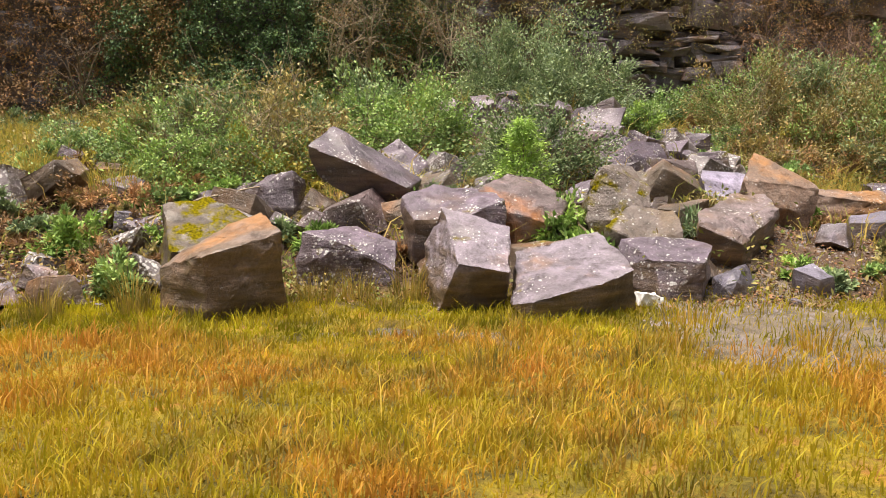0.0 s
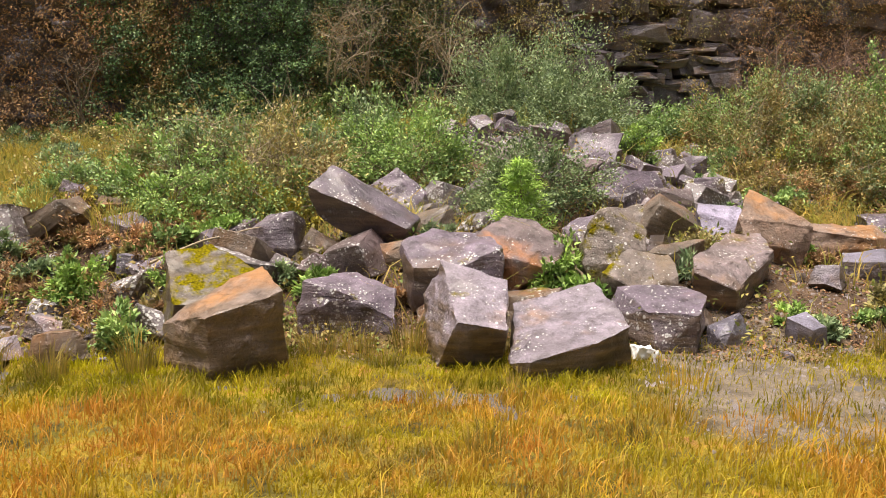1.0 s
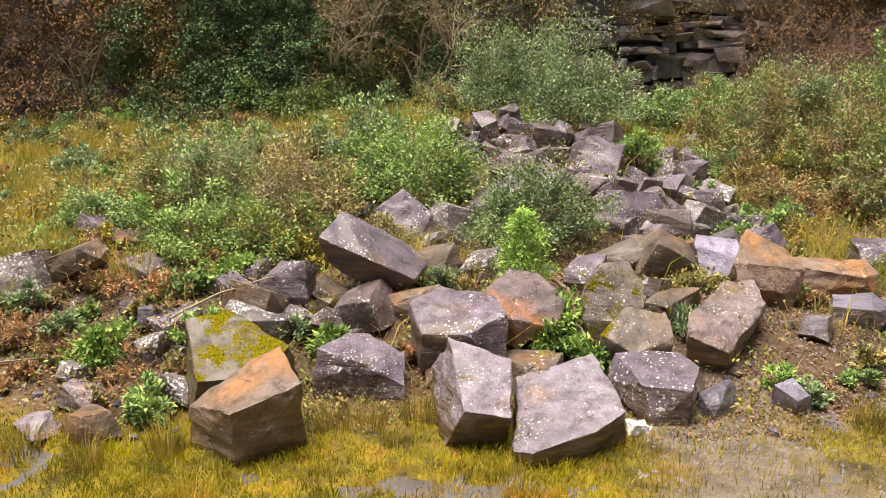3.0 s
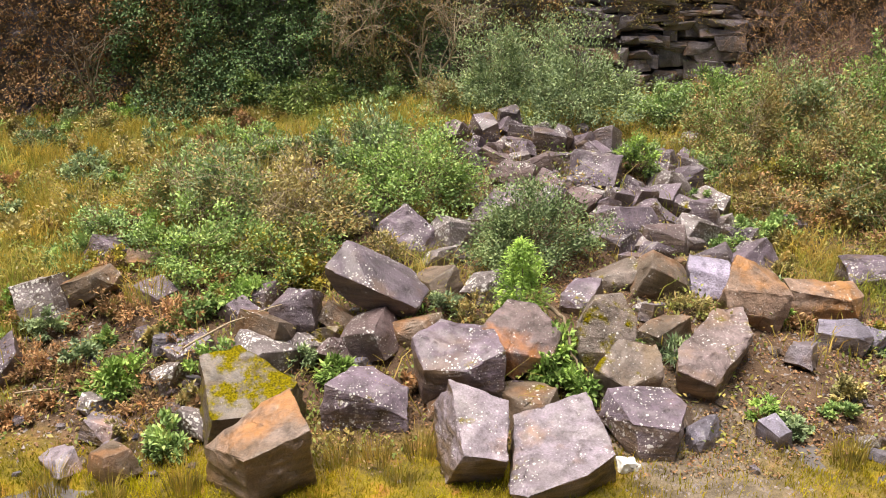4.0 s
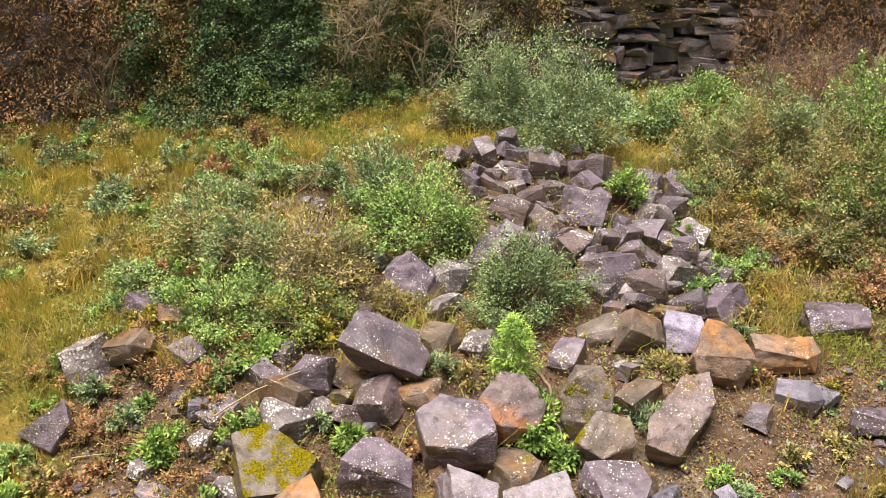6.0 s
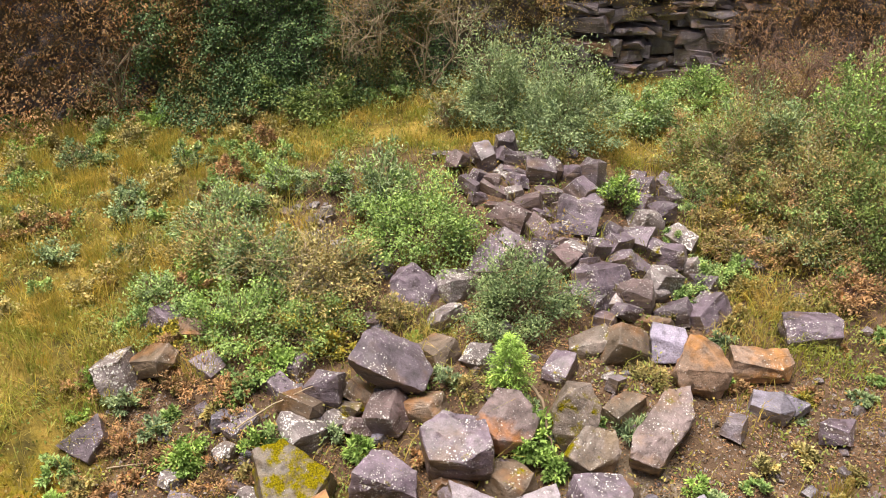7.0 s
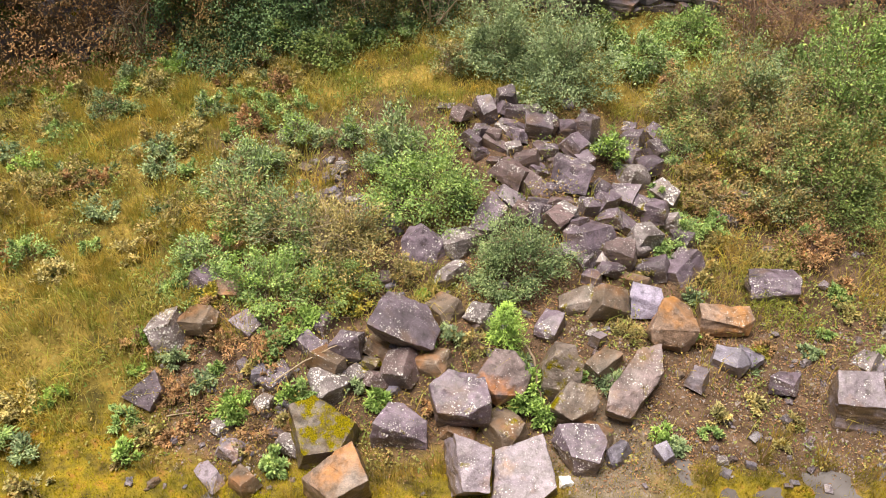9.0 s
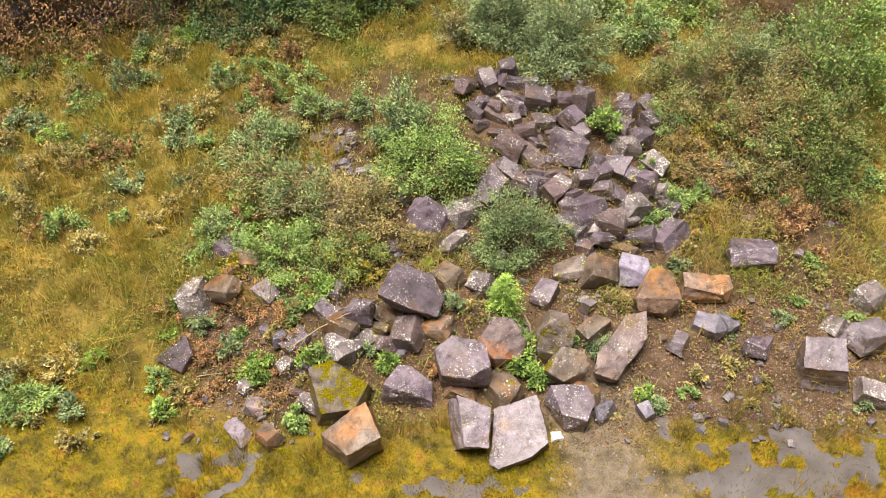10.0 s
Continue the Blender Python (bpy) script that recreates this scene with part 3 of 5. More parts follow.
def shrub(x, y, w, h, mat, seed, name="shrub", label="", leaves=1500, size=(0.07, 0.03), clumps=40, stems=18, stem_mat=None, spread=0.06, upright=0.3, low=0.1, category="shrub", stem_r=0.012, depth=None, second=None):
    """A bush: stems from its foot, and a crown of leaves in clumps round the stems' ends."""
    rng = np.random.default_rng(seed)
    leaves, size = int(leaves * 1.5), (size[0] * 1.32, size[1] * 1.5)
    root = new(name)
    root.location = (x, y, hz(x, y) - 0.03)
    depth = depth or w
    a = rng.uniform(0, 2 * np.pi, clumps)
    el = np.arcsin(rng.uniform(low, 1.0, clumps))
    rad = rng.uniform(0.45, 1.12, clumps) ** 0.7 * (1 + 0.22 * np.sin(3 * a + seed) + 0.12 * np.sin(5 * a + 2 * seed))
    c = np.stack([np.cos(a) * np.cos(el) * rad * w / 2, np.sin(a) * np.cos(el) * rad * depth / 2, np.sin(el) * rad * h * 0.95 + 0.04 * h], -1)
    paths = []
    for i in range(min(stems, clumps)):
        e = c[i] * rng.uniform(0.9, 1.12)
        f = np.array([rng.normal(0, 0.04 * w), rng.normal(0, 0.04 * w), 0.0])
        k = np.array([e[0] * 0.4, e[1] * 0.4, e[2] * 0.62]) + rng.normal(0, 0.04 * w, 3)
        paths.append(([f, (f + k) / 2 + rng.normal(0, 0.015 * w, 3), k, (k + e) / 2 + rng.normal(0, 0.03 * w, 3), e], stem_r, stem_r * 0.3))
        for _ in range(3):
            s0 = k + (e - k) * rng.uniform(0, 0.8)
            e2 = s0 + rng.normal(0, 0.16 * w, 3) + np.array([0, 0, 0.08 * h])
            e2[2] = max(e2[2], 0.02)
            paths.append(([s0, (s0 + e2) / 2 + rng.normal(0, 0.02 * w, 3), e2], stem_r * 0.5, stem_r * 0.2))
    part("stem_tangle", tubes("stem_tangle", paths, stem_mat or TWIG, 3), root, kind="stuff")
    lots = [(mat, leaves)] if second is None else [(mat, int(leaves * 0.68)), (second, int(leaves * 0.32))]
    for k, (m, n) in enumerate(lots):
        pick = np.arange(clumps) if len(lots) == 1 else np.arange(clumps)[k::2] if k else np.arange(clumps)
        which = rng.choice(pick, n)
        off = rng.normal(size=(n, 3)) * np.array([spread * w, spread * depth, spread * 0.8 * (w + h) / 2]) * rng.uniform(0.4, 1.5, clumps)[which][:, None]
        p = c[which] * rng.uniform(0.78, 1.04, n)[:, None] + off
        p[:, 2] = np.maximum(p[:, 2], 0.02)
        way = unit(p - np.array([0, 0, h * 0.3])) * 0.7 + rng.normal(size=(n, 3)) * 0.6 + np.array([0, 0, upright])
        part("foliage", leaf_mesh("foliage", p, way, size[0], size[1], m, rng), root, kind="stuff")
    return tagged(root, label, category)


# ---- the ground, the water and the cliff ----
def build_ground():
    xs = np.unique(np.concatenate([np.linspace(-400, -14, 14), np.linspace(-14, 14, 281), np.linspace(14, 400, 14)]))
    ys = np.unique(np.concatenate([np.linspace(-400, 2, 14), np.linspace(2, 24, 221), np.linspace(24, 400, 14)]))
    X, Y = np.meshgrid(xs, ys)
    Z = height(X.ravel(), Y.ravel())
    v = np.stack([X.ravel(), Y.ravel(), Z], -1)
    nx, ny = len(xs), len(ys)
    i = (np.arange(ny - 1)[:, None] * nx + np.arange(nx - 1)[None]).ravel()
    me = mesh_from("ground", v, np.stack([i, i + 1, i + nx + 1, i + nx], -1), GROUND)
    me.polygons.foreach_set("use_smooth", np.ones(len(me.polygons), bool))
    tagged(new("ground", me), "mossy wet quarry floor rising to a rough bank", "ground", kind="structure")


def build_water():
    xs, ys = np.linspace(-8, 9, 171), np.linspace(5.4, 8.4, 31)
    X, Y = np.meshgrid(xs, ys)
    nx = len(xs)
    i = (np.arange(len(ys) - 1)[:, None] * nx + np.arange(nx - 1)[None]).ravel()
    f = np.stack([i, i + 1, i + nx + 1, i + nx], -1)
    deep = puddle(X.ravel(), Y.ravel())
    f = f[(deep[f] > -0.15).any(1)]
    used = np.unique(f)
    back_to = np.zeros(X.size, int)
    back_to[used] = np.arange(len(used))
    v = np.stack([X.ravel()[used], Y.ravel()[used], np.full(len(used), -0.038)], -1)
    tagged(new("water", mesh_from("water", v, back_to[f], WATER)), "shallow puddles reflecting a grey sky", "puddle", kind="structure")


def build_cliff():
    """Bedded rock: courses that step in and out."""
    xs, zs = np.linspace(-22, 24, 300), np.linspace(1.0, 9.5, 120)
    X, Z = np.meshgrid(xs, zs)
    course = np.floor(Z / 0.34 + 0.35 * np.sin(X * 0.5) + 0.2 * np.sin(X * 1.7))
    jut = 0.22 * np.sin(course * 12.9 + np.floor(X / 0.9 + course * 0.37) * 4.1) + 0.12 * np.sin(course * 7.7 + np.floor(X / 0.45 + course) * 2.3)
    Y = cliff_line(X) + 0.1 - jut + 0.14 * (Z - 2) + 0.06 * wob(X, Z, 3.0)
    v = np.stack([X.ravel(), Y.ravel(), Z.ravel()], -1)
    i = (np.arange(len(zs) - 1)[:, None] * len(xs) + np.arange(len(xs) - 1)[None]).ravel()
    nx = len(xs)
    cliff = new("cliff", mesh_from("cliff", v, np.stack([i, i + 1, i + nx + 1, i + nx], -1), CLIFF))
    tagged(cliff, "dark bedded sandstone quarry face with ledges", "cliff", kind="structure")
    return cliff


def bed_slabs(cliff):
    """The beds that stand proud on the bare face, slab by slab."""
    rng = random.Random(11)
    shapes = []
    for k in range(10):
        bm = rough_block(1.0, 0.8, 0.3, 300 + k, taper=0.94, extra=7, cell=0.16, jitter=0.38)
        me = bpy.data.meshes.new("slab")
        bm.to_mesh(me)
        bm.free()
        me.materials.append(CLIFF)
        shapes.append(me)
    for x0, x1, z0, z1 in ((2.6, 7.2, 1.9, 5.4), (9.6, 13.5, 4.3, 6.2), (-3.2, -1.4, 1.8, 2.7)):
        z = z0
        while z < z1:
            hgt = rng.choice((0.12, 0.18, 0.24, 0.3, 0.42))
            x = x0 + rng.uniform(-0.3, 0.3)
            while x < x1:
                wid = rng.uniform(0.35, 1.5)
                if rng.random() < 0.88:
                    ob = new("slab", shapes[rng.randrange(10)])
                    ob.parent = cliff
                    yy = float(cliff_line(np.array([x + wid / 2]))[0]) + 0.14 * (z - 2) + rng.choice((-0.1, -0.04, 0.02, 0.06, 0.12)) + rng.uniform(-0.04, 0.04)
                    ob.matrix_world = pose(x + wid / 2, yy, z + rng.uniform(-0.07, 0.07), rng.uniform(-8, 8), rng.uniform(-5, 9), rng.uniform(-22, 22)) @ Matrix.Diagonal((wid * 1.1, 1, hgt / 0.3 * rng.uniform(1.0, 1.9), 1))
                x += wid * 0.85
            z += hgt * 0.9


build_ground()
build_water()
CLIFF_FACE = build_cliff()

# ---- the boulders ----
big_boulder(-1.85, 7.2, [(0.24, 0.4, 0.82), (0.54, -0.28, 0.69), (-0.04, -0.53, 0.53), (-0.43, 0.04, 0.47), (-0.56, 0.0, 0.36), (0.52, -0.08, -0.06), (-0.04, -0.48, -0.06), (-0.56, -0.06, -0.06), (-0.35, 0.55, -0.06), (0.35, 0.6, -0.06)], ORANGE_FACE, 1, "large squared sandstone block with a flat orange top face")
big_boulder(-2.2, 8.0, [(-0.53, 0.29, 0.82), (-0.1, 0.45, 0.9), (0.6, 0.11, 0.62), (-0.22, -0.45, 0.44), (0.35, -0.35, 0.45), (-0.6, 0.4, 0), (0.6, 0.4, 0), (-0.35, -0.4, 0), (0.5, -0.3, 0)], "mossy", 2, "brown sandstone block covered with yellow-green moss")
big_boulder(-0.9, 8.25, [(-0.44, -0.12, 0.57), (0.06, 0.3, 0.6), (0.44, 0.0, 0.47), (0.46, -0.26, 0.2), (-0.5, -0.22, 0.22), (0.0, -0.24, 0.45), (-0.2, 0.35, 0.56), (-0.42, -0.2, -0.06), (0.42, -0.28, -0.06), (0.4, 0.35, 0), (-0.4, 0.35, 0)], "purple", 3, "purple-grey boulder with a pale domed top in wet grass")
big_boulder(0.22, 7.4, [(-0.23, 0.32, 0.84), (-0.4, 0.46, 0.48), (0.36, 0.17, 0.68), (0.34, -0.46, 0.36), (-0.09, -0.5, 0.43), (-0.28, -0.28, -0.03), (0.3, -0.2, -0.06), (-0.38, 0.5, -0.06), (0.38, 0.45, -0.06)], "pale", 4, "pale pinkish sandstone block with a leaning bright face")
big_boulder(1.15, 7.25, [(0.29, 0.67, 0.6), (-0.49, 0.46, 0.44), (-0.58, -0.47, 0.13), (-0.44, -0.62, 0.17), (0.14, -0.44, 0.28), (0.46, -0.2, 0.37), (-0.42, -0.55, -0.06), (0.12, -0.36, -0.06), (0.51, -0.06, -0.06), (0.45, 0.6, -0.06), (-0.52, 0.4, -0.06)], "pale", 5, "pale grey sandstone slab with a broad tilted top face")
big_boulder(2.08, 7.8, [(-0.38, 0.4, 0.52), (0.42, 0.05, 0.47), (-0.2, -0.18, 0.37), (0.25, -0.3, 0.36), (0.3, 0.4, 0.5), (-0.5, 0.25, 0.24), (-0.22, 0.0, -0.06), (-0.12, -0.32, -0.06), (0.24, -0.3, -0.06), (0.38, 0.15, -0.06), (-0.3, 0.4, -0.06)], "purple", 6, "purple-grey boulder with a flat lichen-flecked top")
big_boulder(-0.88, 9.85, [(-0.64, -0.24, 1.38), (-0.4, 0.16, 1.62), (0.64, 0.0, 1.0), (0.5, -0.4, 0.92), (-0.05, -0.4, 1.17), (-0.58, -0.14, 1.06), (0.0, -0.24, 0.74), (0.44, -0.28, 0.74), (0.38, 0.55, 1.1), (-0.3, 0.6, 1.4), (0.55, 0.4, 0.75), (-0.42, 0.35, 0.9)], "purple", 34, "great purple-grey slab perched on smaller stones")
big_boulder(0.08, 8.6, [(-0.51, 0.1, 0.86), (-0.17, 0.35, 0.97), (0.54, -0.26, 0.86), (0.45, 0.25, 0.93), (-0.36, -0.34, 0.68), (0.1, -0.42, 0.7), (-0.3, -0.32, 0.3), (0.5, -0.34, 0.3), (0.52, 0.3, 0.3), (-0.48, 0.35, 0.3), (-0.38, -0.25, 0.2), (0.46, -0.25, 0.2)], "purple", 10, "dark purple-grey boulder with a broad uneven top")
big_boulder(0.84, 9.0, [(-0.5, -0.19, 0.95), (-0.14, 0.35, 1.1), (0.21, 0.35, 1.02), (0.48, -0.02, 0.8), (-0.15, -0.4, 0.72), (0.31, -0.28, 0.58), (-0.46, -0.2, 0.5), (-0.45, 0.3, 0.35), (0.46, 0.3, 0.35), (-0.1, -0.35, 0.35)], "orange_top", 12, "purple-grey boulder with an orange iron-stained top")
big_boulder(3.1, 9.0, [(0.57, 0.72, 0.84), (-0.6, -0.62, 0.62), (-0.15, -0.64, 0.42), (0.52, 0.15, 0.72), (0.15, 0.6, 0.86), (-0.5, -0.25, 0.7), (-0.5, -0.4, 0.15), (-0.1, -0.55, 0.15), (0.5, 0.3, 0.3), (0.2, 0.65, 0.3)], "brown_pale", 15, "long pale brown slab tilted against the scree")
big_boulder(3.92, 10.2, [(-0.17, 0.2, 1.3), (-0.48, -0.32, 1.0), (0.48, -0.25, 0.88), (0.1, -0.38, 0.64), (-0.38, -0.4, 0.74), (0.36, 0.2, 1.06), (0.05, 0.4, 1.16), (-0.3, -0.25, 0.35), (0.3, -0.3, 0.35), (0.4, 0.3, 0.35), (-0.4, 0.2, 0.35)], "orange", 22, "orange-brown angular boulder with a grey side")
big_boulder(5.0, 10.5, [(-0.5, -0.12, 0.8), (0.46, 0.18, 0.82), (0.55, -0.05, 0.7), (-0.45, 0.25, 0.84), (-0.5, -0.2, 0.4), (0.42, -0.22, 0.44), (0.25, -0.25, 0.7), (-0.45, 0.3, 0.25), (0.5, 0.3, 0.25)], "orange", 23, "bright orange-brown sandstone block lying on scree")
big_boulder(3.55, 10.85, [(-0.3, -0.05, 1.0), (0.3, 0.1, 1.03), (-0.22, 0.25, 1.08), (0.34, -0.2, 0.8), (-0.28, -0.3, 0.62), (0.25, -0.32, 0.6), (-0.25, 0.2, 0.4), (0.3, 0.2, 0.4)], "lavender", 21, "smooth pale blue-grey slab facing the sky")
big_boulder(6.85, 8.7, [(-0.34, 0.38, 0.88), (0.42, 0.33, 0.88), (0.32, -0.31, 0.68), (-0.48, -0.21, 0.68), (0.45, -0.4, -0.02), (-0.4, -0.28, -0.02), (-0.4, 0.4, 0.05), (0.5, 0.35, 0.05)], "pale", 31, "pale grey squared block with a cracked flat top")
big_boulder(-5.3, 8.8, [(-0.42, -0.02, 0.42), (0.18, 0.28, 0.8), (0.34, -0.02, 0.64), (0.12, -0.25, 0.32), (-0.36, 0.1, 0.2), (0.2, 0.4, 0.38), (0.38, 0.1, 0.32), (0.15, -0.15, 0.1)], "dark", 54, "dark blue-grey slab leaning in wet grass", 0.6)
boulder(7.95, 9.4, 0.5, 0.9, 0.65, 0.55, "pale", 701, 20, -6, 8, label="pale grey block beside the squared block")
boulder(7.8, 8.3, 0.18, 0.75, 0.6, 0.4, "lichen", 702, -15, 5, 10)
boulder(8.25, 10.4, 0.5, 0.75, 0.6, 0.5, "lichen", 703, 35, -8, 4)
boulder(1.17, 16.05, 2.18, 0.52, 0.46, 0.38, "dark", 711, 10, 4, -6, label="dark boulder crowning the stone heap")
boulder(0.72, 15.95, 1.95, 0.66, 0.5, 0.48, "purple", 712, -12, -5, 6)
boulder(1.4, 15.7, 1.95, 0.7, 0.45, 0.32, "dark", 713, 6, 3, 5)
boulder(1.25, 15.5, 1.75, 0.5, 0.4, 0.3, "purple", 714, -4, 2, 2)
big_boulder(1.85, 9.2, [(-0.15, -0.1, 1.18), (0.2, 0.15, 1.15), (0.37, -0.1, 0.95), (0.3, -0.32, 0.7), (-0.32, -0.15, 1.0), (-0.36, -0.3, 0.6), (0.1, -0.42, 0.62), (-0.1, 0.35, 1.05), (-0.2, -0.35, 0.3), (0.3, -0.2, 0.3), (0.35, 0.35, 0.4), (-0.35, 0.35, 0.4)], "flecked", 13, "rounded brown boulder with patches of yellow moss")
big_boulder(2.05, 8.68, [(-0.44, -0.22, 0.6), (0.34, 0.17, 0.75), (-0.1, 0.2, 0.78), (0.38, -0.12, 0.55), (-0.08, -0.36, 0.42), (-0.4, -0.2, 0.15), (0.3, -0.25, 0.15), (0.35, 0.25, 0.2), (-0.35, 0.25, 0.2)], "flecked", 14, "grey-brown boulder with moss along one edge")
big_boulder(-1.85, 9.68, [(-0.15, 0.12, 1.05), (0.17, -0.12, 1.12), (0.27, 0.12, 1.0), (-0.38, -0.1, 0.86), (0.22, -0.27, 0.7), (-0.32, -0.25, 0.6), (0.2, -0.2, 0.35), (-0.35, -0.2, 0.35), (0.25, 0.3, 0.4), (-0.3, 0.3, 0.4)], "dark", 36, "dark angular boulder beside the great slab")
big_boulder(6.1, 11.4, [(-0.5, -0.12, 0.86), (0.52, 0.0, 0.92), (0.45, -0.3, 0.76), (-0.45, -0.3, 0.62), (-0.4, 0.3, 0.85), (0.45, 0.3, 0.86), (-0.45, 0.3, 0.35), (0.5, 0.3, 0.35), (0.45, -0.25, 0.4), (-0.4, -0.25, 0.4)], "purple", 26, "long purple-grey boulder at the edge of the thicket")
big_boulder(-0.6, 12.15, [(-0.02, 0.12, 1.48), (-0.45, -0.1, 1.2), (0.4, -0.05, 1.15), (0.2, -0.38, 0.85), (-0.4, -0.35, 0.85), (0.45, 0.3, 1.0), (-0.3, 0.35, 1.25), (-0.45, 0.3, 0.7), (0.5, -0.2, 0.7), (-0.4, -0.35, 0.6), (0.3, -0.38, 0.6)], "purple", 63, "pointed purple-grey boulder streaked with white lichen")
boulder(2.38, 8.29, 0.16, 0.71, 0.41, 0.31, "brown", 7, -41, -19, -1)
boulder(2.71, 7.90, 0.08, 0.30, 0.54, 0.41, "slate", 8, -49, -4, -18)
boulder(0.82, 8.32, 0.22, 0.82, 0.64, 0.48, "brown", 9, -52, -5, -9)
boulder(0.11, 8.26, 0.16, 0.76, 0.37, 0.28, "brown", 11, -9, 7, 23)
boulder(2.62, 9.47, 0.58, 0.68, 0.48, 0.36, "brown", 16, 37, 2, -8)
boulder(2.60, 9.98, 0.66, 0.25, 0.34, 0.25, "pale", 17, -53, -9, -3)
boulder(1.70, 10.22, 0.71, 0.5, 0.6, 0.48, "purple", 18, -32, 14, 2)
boulder(2.27, 10.77, 0.82, 0.84, 0.51, 0.38, "flecked", 19, 6, 5, -19)
boulder(2.89, 10.72, 0.83, 0.84, 0.70, 0.53, "brown", 20, 8, 15, 24)
boulder(3.34, 11.48, 0.78, 0.94, 0.28, 0.20, "brown", 24, -38, 9, -15)
boulder(4.49, 12.00, 0.64, 1.02, 0.64, 0.48, "purple", 25, 45, -28, -13)
boulder(4.91, 9.68, 0.41, 0.76, 0.48, 0.36, "slate", 27, -27, 16, -9)
boulder(5.34, 9.84, 0.36, 0.52, 0.45, 0.34, "slate", 28, -33, -20, 8)
boulder(4.28, 9.31, 0.37, 0.60, 0.38, 0.29, "pale", 29, 60, -6, 12)
boulder(5.80, 9.24, 0.34, 0.48, 0.48, 0.36, "purple", 30, 58, -10, 13)
boulder(7.41, 9.77, 0.34, 0.59, 0.44, 0.34, "lichen", 32, 46, -15, -17)
boulder(3.46, 7.90, 0.10, 0.30, 0.36, 0.28, "slate", 33, 22, 12, -12)
boulder(-1.32, 9.74, 0.66, 0.53, 0.40, 0.30, "brown", 35, -27, -20, 21)
boulder(-2.19, 9.42, 0.63, 0.70, 0.55, 0.42, "brown", 37, -26, -23, 13)
boulder(-2.60, 9.78, 0.69, 0.57, 0.39, 0.29, "purple", 38, -36, -1, 22)
boulder(-1.53, 9.47, 0.55, 0.60, 0.26, 0.20, "flecked", 39, -39, -4, -25)
boulder(-0.94, 9.32, 0.58, 0.66, 0.71, 0.54, "red", 40, -21, 5, -24)
boulder(-0.38, 9.44, 0.59, 0.68, 0.57, 0.43, "brown", 41, -23, -14, -16)
boulder(-1.31, 9.15, 0.48, 0.59, 0.36, 0.28, "red", 42, 20, -27, 21)
boulder(-1.71, 9.26, 0.46, 0.37, 0.40, 0.30, "lichen", 43, 51, 16, 22)
boulder(-2.13, 9.03, 0.46, 0.80, 0.60, 0.46, "lichen", 44, 33, 6, 18)
boulder(-3.08, 9.18, 0.48, 0.61, 0.47, 0.36, "purple", 45, 49, 3, -10)
boulder(-3.24, 8.71, 0.37, 0.43, 0.37, 0.28, "lichen", 46, 48, -3, -24)
boulder(-3.92, 8.36, 0.21, 0.46, 0.34, 0.26, "lichen", 47, 52, -1, 9)
boulder(-3.70, 7.91, 0.13, 0.48, 0.36, 0.28, "pale", 48, -13, -20, 9)
boulder(-4.02, 7.52, 0.01, 0.89, 0.33, 0.25, "pale", 49, -49, -2, -19)
boulder(-3.38, 7.29, 0.08, 0.39, 0.51, 0.38, "brown", 50, 48, -11, -3)
boulder(-3.00, 8.24, 0.14, 0.31, 0.25, 0.19, "red", 51, 17, 4, 9)
boulder(-2.75, 7.98, 0.18, 0.47, 0.40, 0.30, "lichen", 52, -17, -25, 20)
boulder(-3.40, 9.24, 0.54, 0.36, 0.40, 0.30, "slate", 53, 25, -15, 3)
boulder(-5.12, 9.97, 0.82, 0.55, 0.82, 0.61, "lichen", 55, 4, -16, -17)
boulder(-4.60, 10.11, 0.94, 0.86, 0.53, 0.40, "brown", 56, -29, 7, -26)
boulder(-3.75, 10.14, 0.82, 0.72, 0.47, 0.35, "purple", 57, -38, 9, 12)
boulder(-4.64, 11.01, 1.08, 0.51, 0.55, 0.41, "purple", 58, -29, -15, 21)
boulder(-4.20, 10.84, 0.99, 0.62, 0.43, 0.32, "orange", 59, 0, 13, 3)
boulder(-2.39, 10.25, 0.75, 0.33, 0.49, 0.37, "purple", 60, -25, 8, -17)
boulder(-0.19, 10.60, 0.79, 0.64, 0.60, 0.46, "brown", 61, -49, 7, -13)
boulder(0.48, 10.44, 0.80, 0.45, 0.52, 0.38, "lichen", 62, 60, -17, -22)
boulder(0.13, 12.32, 1.01, 0.83, 0.62, 0.47, "lichen", 64, 44, 12, 13)
boulder(-0.04, 11.55, 0.88, 0.80, 0.40, 0.30, "lichen", 65, 50, -10, 6)
boulder(0.74, 12.93, 1.06, 1.16, 0.69, 0.52, "purple", 66, 60, -1, -11)
boulder(1.24, 16.22, 1.92, 0.55, 0.48, 0.46, "lichen", 67, 47, -2, 3)
boulder(0.74, 15.75, 1.99, 0.67, 0.47, 0.45, "dark", 68, -60, 16, 21)
boulder(1.31, 15.75, 1.95, 0.78, 0.34, 0.32, "dark", 69, 13, -22, 25)
boulder(0.19, 15.58, 2.00, 0.51, 0.43, 0.41, "red", 70, 52, -10, 18)
boulder(0.64, 15.24, 1.73, 0.76, 0.37, 0.36, "dark", 71, 48, 11, 25)
boulder(1.14, 15.38, 1.70, 0.51, 0.30, 0.29, "lichen", 72, -36, 10, 21)
boulder(-0.16, 15.92, 1.90, 0.46, 0.28, 0.27, "dark", 73, -6, 4, 4)
boulder(1.72, 15.71, 1.97, 0.51, 0.28, 0.27, "lichen", 74, -24, 4, -19)
boulder(1.88, 15.27, 1.80, 0.67, 0.60, 0.58, "dark", 75, -3, -1, 3)
boulder(2.48, 15.31, 1.77, 0.71, 0.49, 0.46, "purple", 76, -31, -4, -14)
